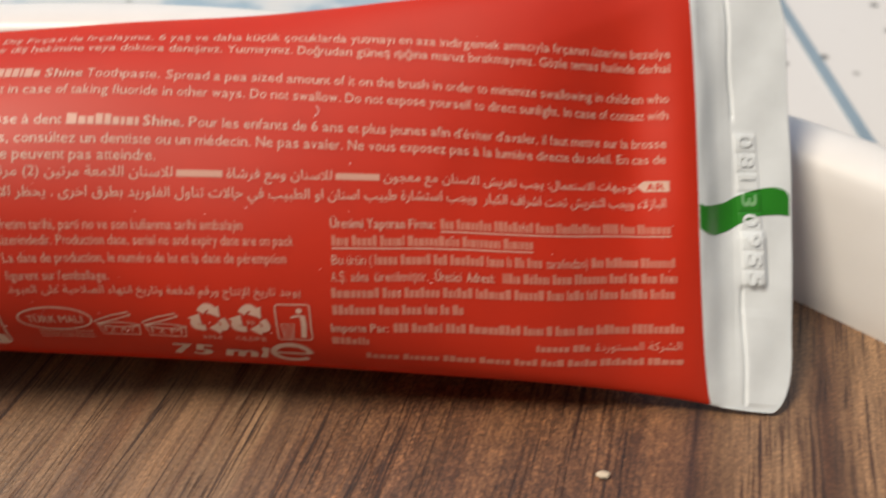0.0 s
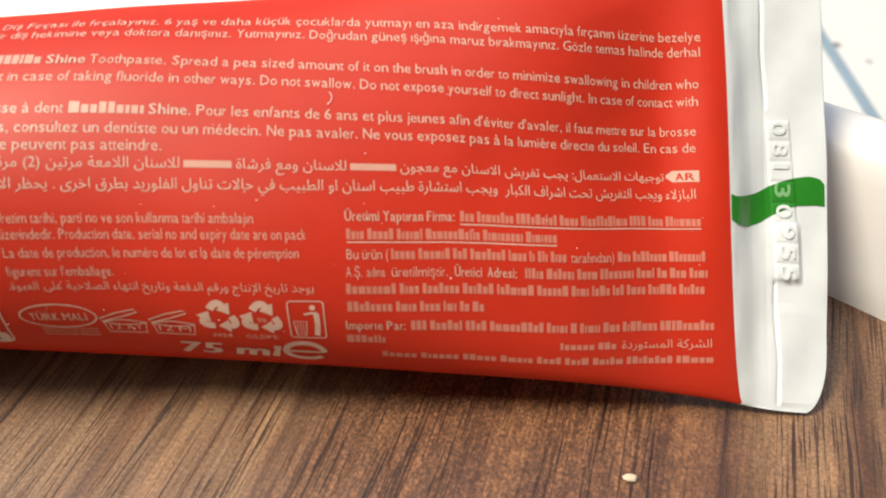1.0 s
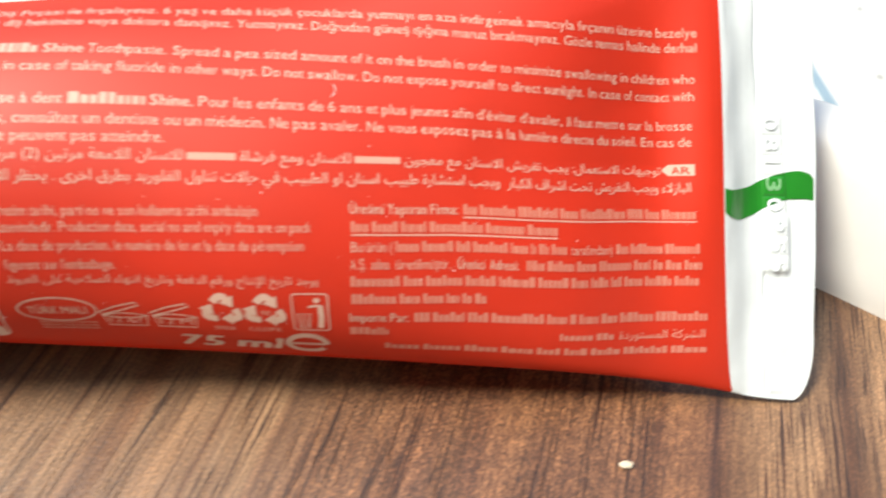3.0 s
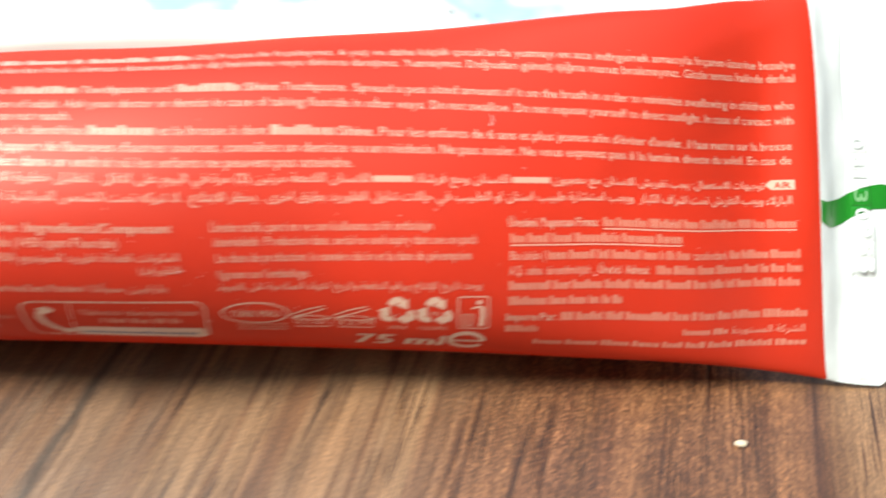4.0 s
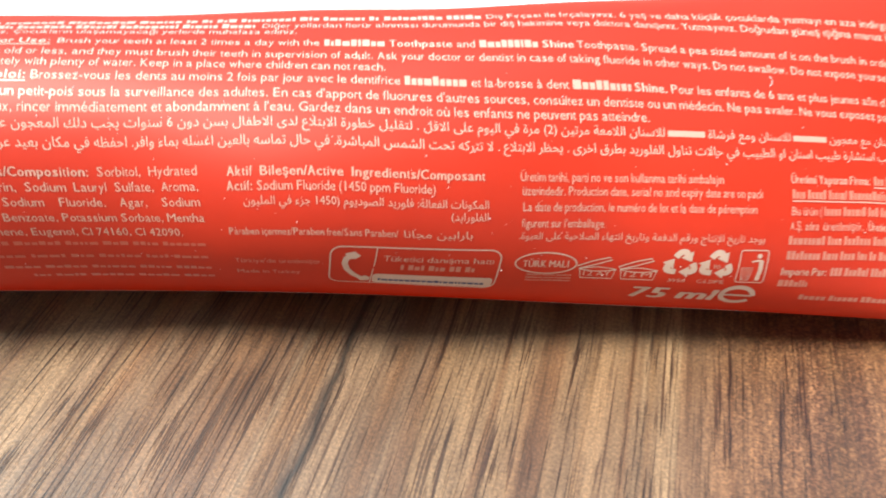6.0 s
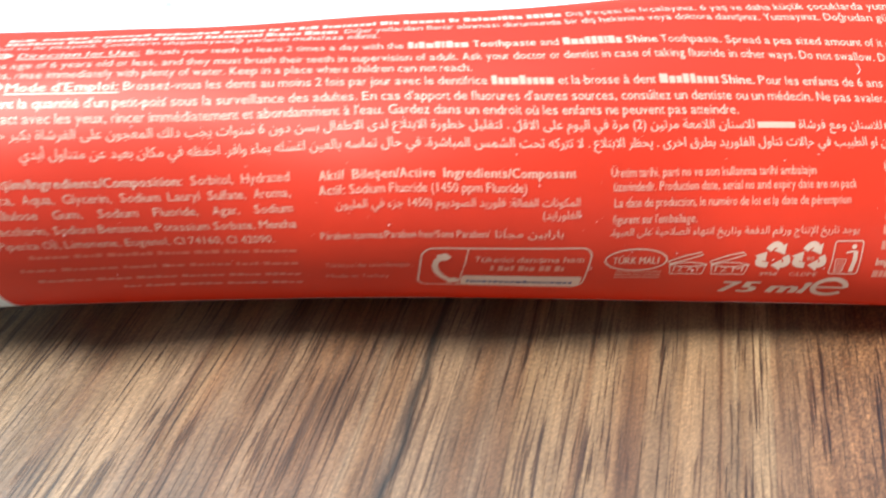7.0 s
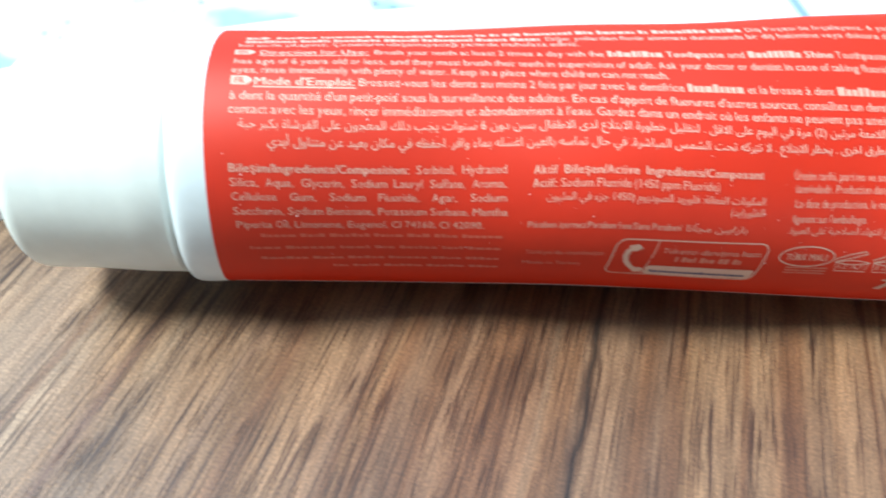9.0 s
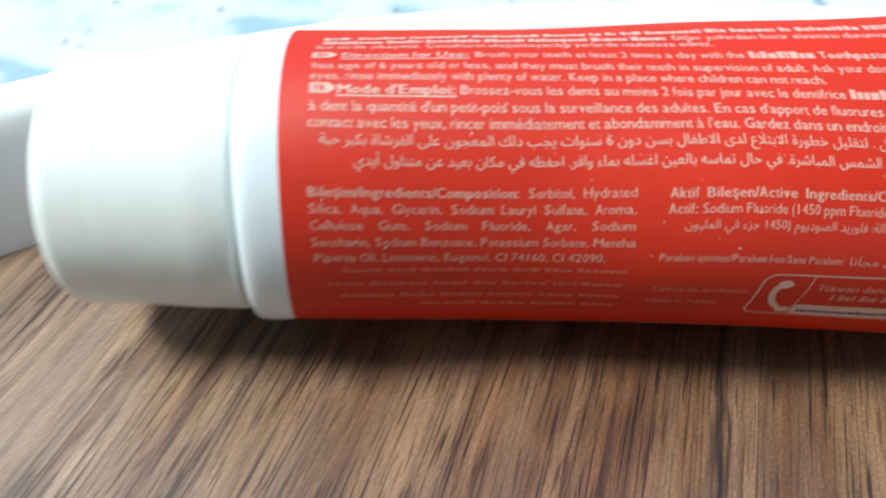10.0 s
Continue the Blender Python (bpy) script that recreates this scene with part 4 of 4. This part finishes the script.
for x0, txt in ((0.80, "12 AY"), (1.25, "12 M")):
    stroke([(x0 + 0.03, 1.37), (x0 + 0.05, 1.51), (x0 + 0.40, 1.51), (x0 + 0.42, 1.37)], 0.012, "jar_mark")
    stroke([(x0 + 0.02 + 0.41 * q, 1.375 - 0.03 * math.sin(math.pi * q)) for q in np.linspace(0, 1, 9)], 0.012, "jar_rim_mark")
    stroke([(x0 + 0.02 + 0.41 * q, 1.375 + 0.03 * math.sin(math.pi * q)) for q in np.linspace(0, 1, 9)], 0.012, "jar_rim_mark")
    stroke([(x0, 1.335), (x0 + 0.17, 1.26), (x0 + 0.34, 1.215), (x0 + 0.37, 1.245), (x0 + 0.2, 1.31), (x0 + 0.03, 1.365)], 0.014, "jar_lid_mark", closed=True)
    line([txt], x0 + 0.075, x0 + 0.375, 1.472, 0.105)


def recycling(cx, cu, r):
    """Three flat arrows that chase one another round a triangle."""
    corner = [Vector((cx + 1.1 * r * math.cos(radians(q)), cu + r * math.sin(radians(q)))) for q in (-90, 30, 150)]
    for k in range(3):
        v, a, b = corner[k], corner[k - 1], corner[(k + 1) % 3]
        p0, p2 = v.lerp(a, 0.38), v.lerp(b, 0.28)
        path = [p0 * (1 - q) ** 2 + v * 2 * q * (1 - q) + p2 * q * q for q in np.linspace(0, 1, 9)]
        stroke([tuple(p) for p in path], r * 0.36, "recycling_arrow")
        along = (b - v).normalized()
        side_ = Vector((-along.y, along.x)) * r * 0.38
        back = p2 - along * r * 0.04
        patch([tuple(back + side_), tuple(back - side_), tuple(p2 + along * r * 0.50)], "recycling_arrow_head")


recycling(1.915, 1.275, 0.2)
recycling(2.305, 1.275, 0.2)
line(["90"], 2.265, 2.345, 1.32, 0.075)
line(["3956"], 1.81, 2.0, 1.525, 0.07)
line(["C/LDPE"], 2.13, 2.43, 1.525, 0.075)
stroke(rounded(2.55, 2.87, 1.09, 1.49, 0.03), 0.012, "bin_mark_frame", closed=True)
stroke([(2.59, 1.30), (2.61, 1.46), (2.69, 1.46), (2.71, 1.30)], 0.012, "bin_mark", closed=True)
for q in (2.625, 2.65, 2.675):
    stroke([(q, 1.31), (q, 1.38), (q, 1.45)], 0.006, "bin_mark_slat")
patch([(2.77 + 0.028 * math.cos(a), 1.155 + 0.028 * math.sin(a)) for a in np.linspace(0, 2 * math.pi, 12, endpoint=False)], "bin_mark_dot")
stroke([(2.69, 1.225), (2.75, 1.21), (2.81, 1.21)], 0.022, "bin_mark_bar")
stroke([(2.80, 1.21), (2.805, 1.32), (2.79, 1.46)], 0.05, "bin_mark_bar")
for dx, lift in ((0.0, 0.004), (0.014, 0.0064)):
    line(["*75 ml"], 1.43 + dx, 2.37 + dx, 1.825, 0.29, name="volume_print", lift=lift, slant=0.25)
e_pts = [(2.645 + 0.18 * math.cos(radians(a)), 1.705 - 0.135 * math.sin(radians(a))) for a in range(0, 325, 12)]
stroke(e_pts, 0.06, "estimated_sign")
stroke([(2.485, 1.705), (2.645, 1.705), (2.82, 1.705)], 0.03, "estimated_sign")
flush_lines()

# lot code embossed into the seam, its digits turned a quarter
def embossed_code(text):
    for ch, u0 in zip(text, CODE_U):
        c = bpy.data.curves.new("glyph", "FONT")
        c.body, c.extrude, c.bevel_depth, c.resolution_u = ch, 0.03, 0.015, 3
        ob = bpy.data.objects.new("glyph", c)
        scene.collection.objects.link(ob)
        deps = bpy.context.evaluated_depsgraph_get()
        deps.update()
        me = ob.evaluated_get(deps).to_mesh()
        co = np.array([v.co[:] for v in me.vertices])
        faces = [tuple(p.vertices) for p in me.polygons]
        bpy.data.objects.remove(ob)
        bpy.data.curves.remove(c)
        wide = co[:, 0].max() - co[:, 0].min()
        u = u0 + (co[:, 0] - co[:, 0].min()) / max(wide, 0.3) * 0.135
        x = 7.385 + co[:, 1] * 0.215 + slip(u0)
        base = on_tube(x, u, 0.0)
        up_ = on_tube(x, u, 1.0) - base
        h = 0.010 + relief(x, np.full(len(u), u0 + 0.08)) + co[:, 2] * 0.08
        under(mesh_ob("embossed_digit", base + up_ * h[:, None], faces, M_GREEN_LIT if 2.5 < (u0 + 0.385) / 0.207 < 3.5 else M_TUBE_WHITE, False), tube)


embossed_code("08130955")

# bare strip along the joint of the printed sleeve, low on the front
jx = np.linspace(-6.24, 3.4, 70)
ju = np.interp(jx, [-6.2, -5.3, -3.4, -2.2, -0.95, 0.0, 0.9, 2.65, 4.5, 5.5, 6.2, 6.6], [2.40, 2.44, 2.52, 2.545, 2.54, 2.43, 2.39, 2.33, 2.25, 2.25, 2.33, 2.40]) - 0.07
under(strip("bare_joint", M_TUBE_WHITE, jx, ju, ju + 0.4, 0.003), tube, "white unprinted joint of the red sleeve")

# ---- lint on the tube, crumb on the top ----
pts = [(2.965, -0.735), (2.995, -0.765), (3.008, -0.80), (3.0, -0.835), (2.985, -0.86)]
lint = stroke(pts, 0.007, "lint_fibre", M_FIBRE, lift=0.012)
lint.parent = None
tagged(lint, "tiny pale lint fibre stuck to the tube", "lint")
bm = bmesh.new()
bmesh.ops.create_icosphere(bm, subdivisions=3, radius=1.0)
for v in bm.verts:
    q = noise.noise(v.co * 1.7) * 0.35
    v.co = v.co * (1 + q)
    v.co = Vector((v.co.x * 0.00072 + v.co.y * 0.00010, v.co.y * 0.00036 - v.co.x * 0.00012, v.co.z * 0.00022))
low = min(v.co.z for v in bm.verts)
crumb = bm_ob("crumb", bm, M_CRUMB, True)
crumb.location = (0.0570, -0.0280, -low)
tagged(crumb, "small pale crumb on the wood-grain top", "crumb")


# dust specks on the tube
rng = random.Random(7)
dv, df = [], []
for _ in range(130):
    x, u = rng.uniform(-6.1, 6.6), rng.triangular(-1.6, 1.9, 0.9)
    r, l = rng.choice((0.003, 0.004, 0.004, 0.005, 0.007)), rng.uniform(0.8, 2.2)
    a = rng.uniform(0, math.pi)
    k0 = len(dv)
    px = [x + r * l * math.cos(a), x - r * math.sin(a), x - r * l * math.cos(a), x + r * math.sin(a), x, x]
    pu = [u + r * l * math.sin(a), u + r * math.cos(a), u - r * l * math.sin(a), u - r * math.cos(a), u, u]
    lf = np.array([0.006, 0.006, 0.006, 0.006, 0.006 + r * 0.6, 0.002])
    b0 = on_tube(px, pu, 0.0)
    dv += list(b0 + (on_tube(px, pu, 1.0) - b0) * lf[:, None])
    df += [(k0 + i, k0 + (i + 1) % 4, k0 + 4) for i in range(4)] + [(k0 + (i + 1) % 4, k0 + i, k0 + 5) for i in range(4)]
tagged(mesh_ob("dust", dv, df, M_DUST, True), "fine pale dust specks stuck to the red tube", "dust", kind="stuff")
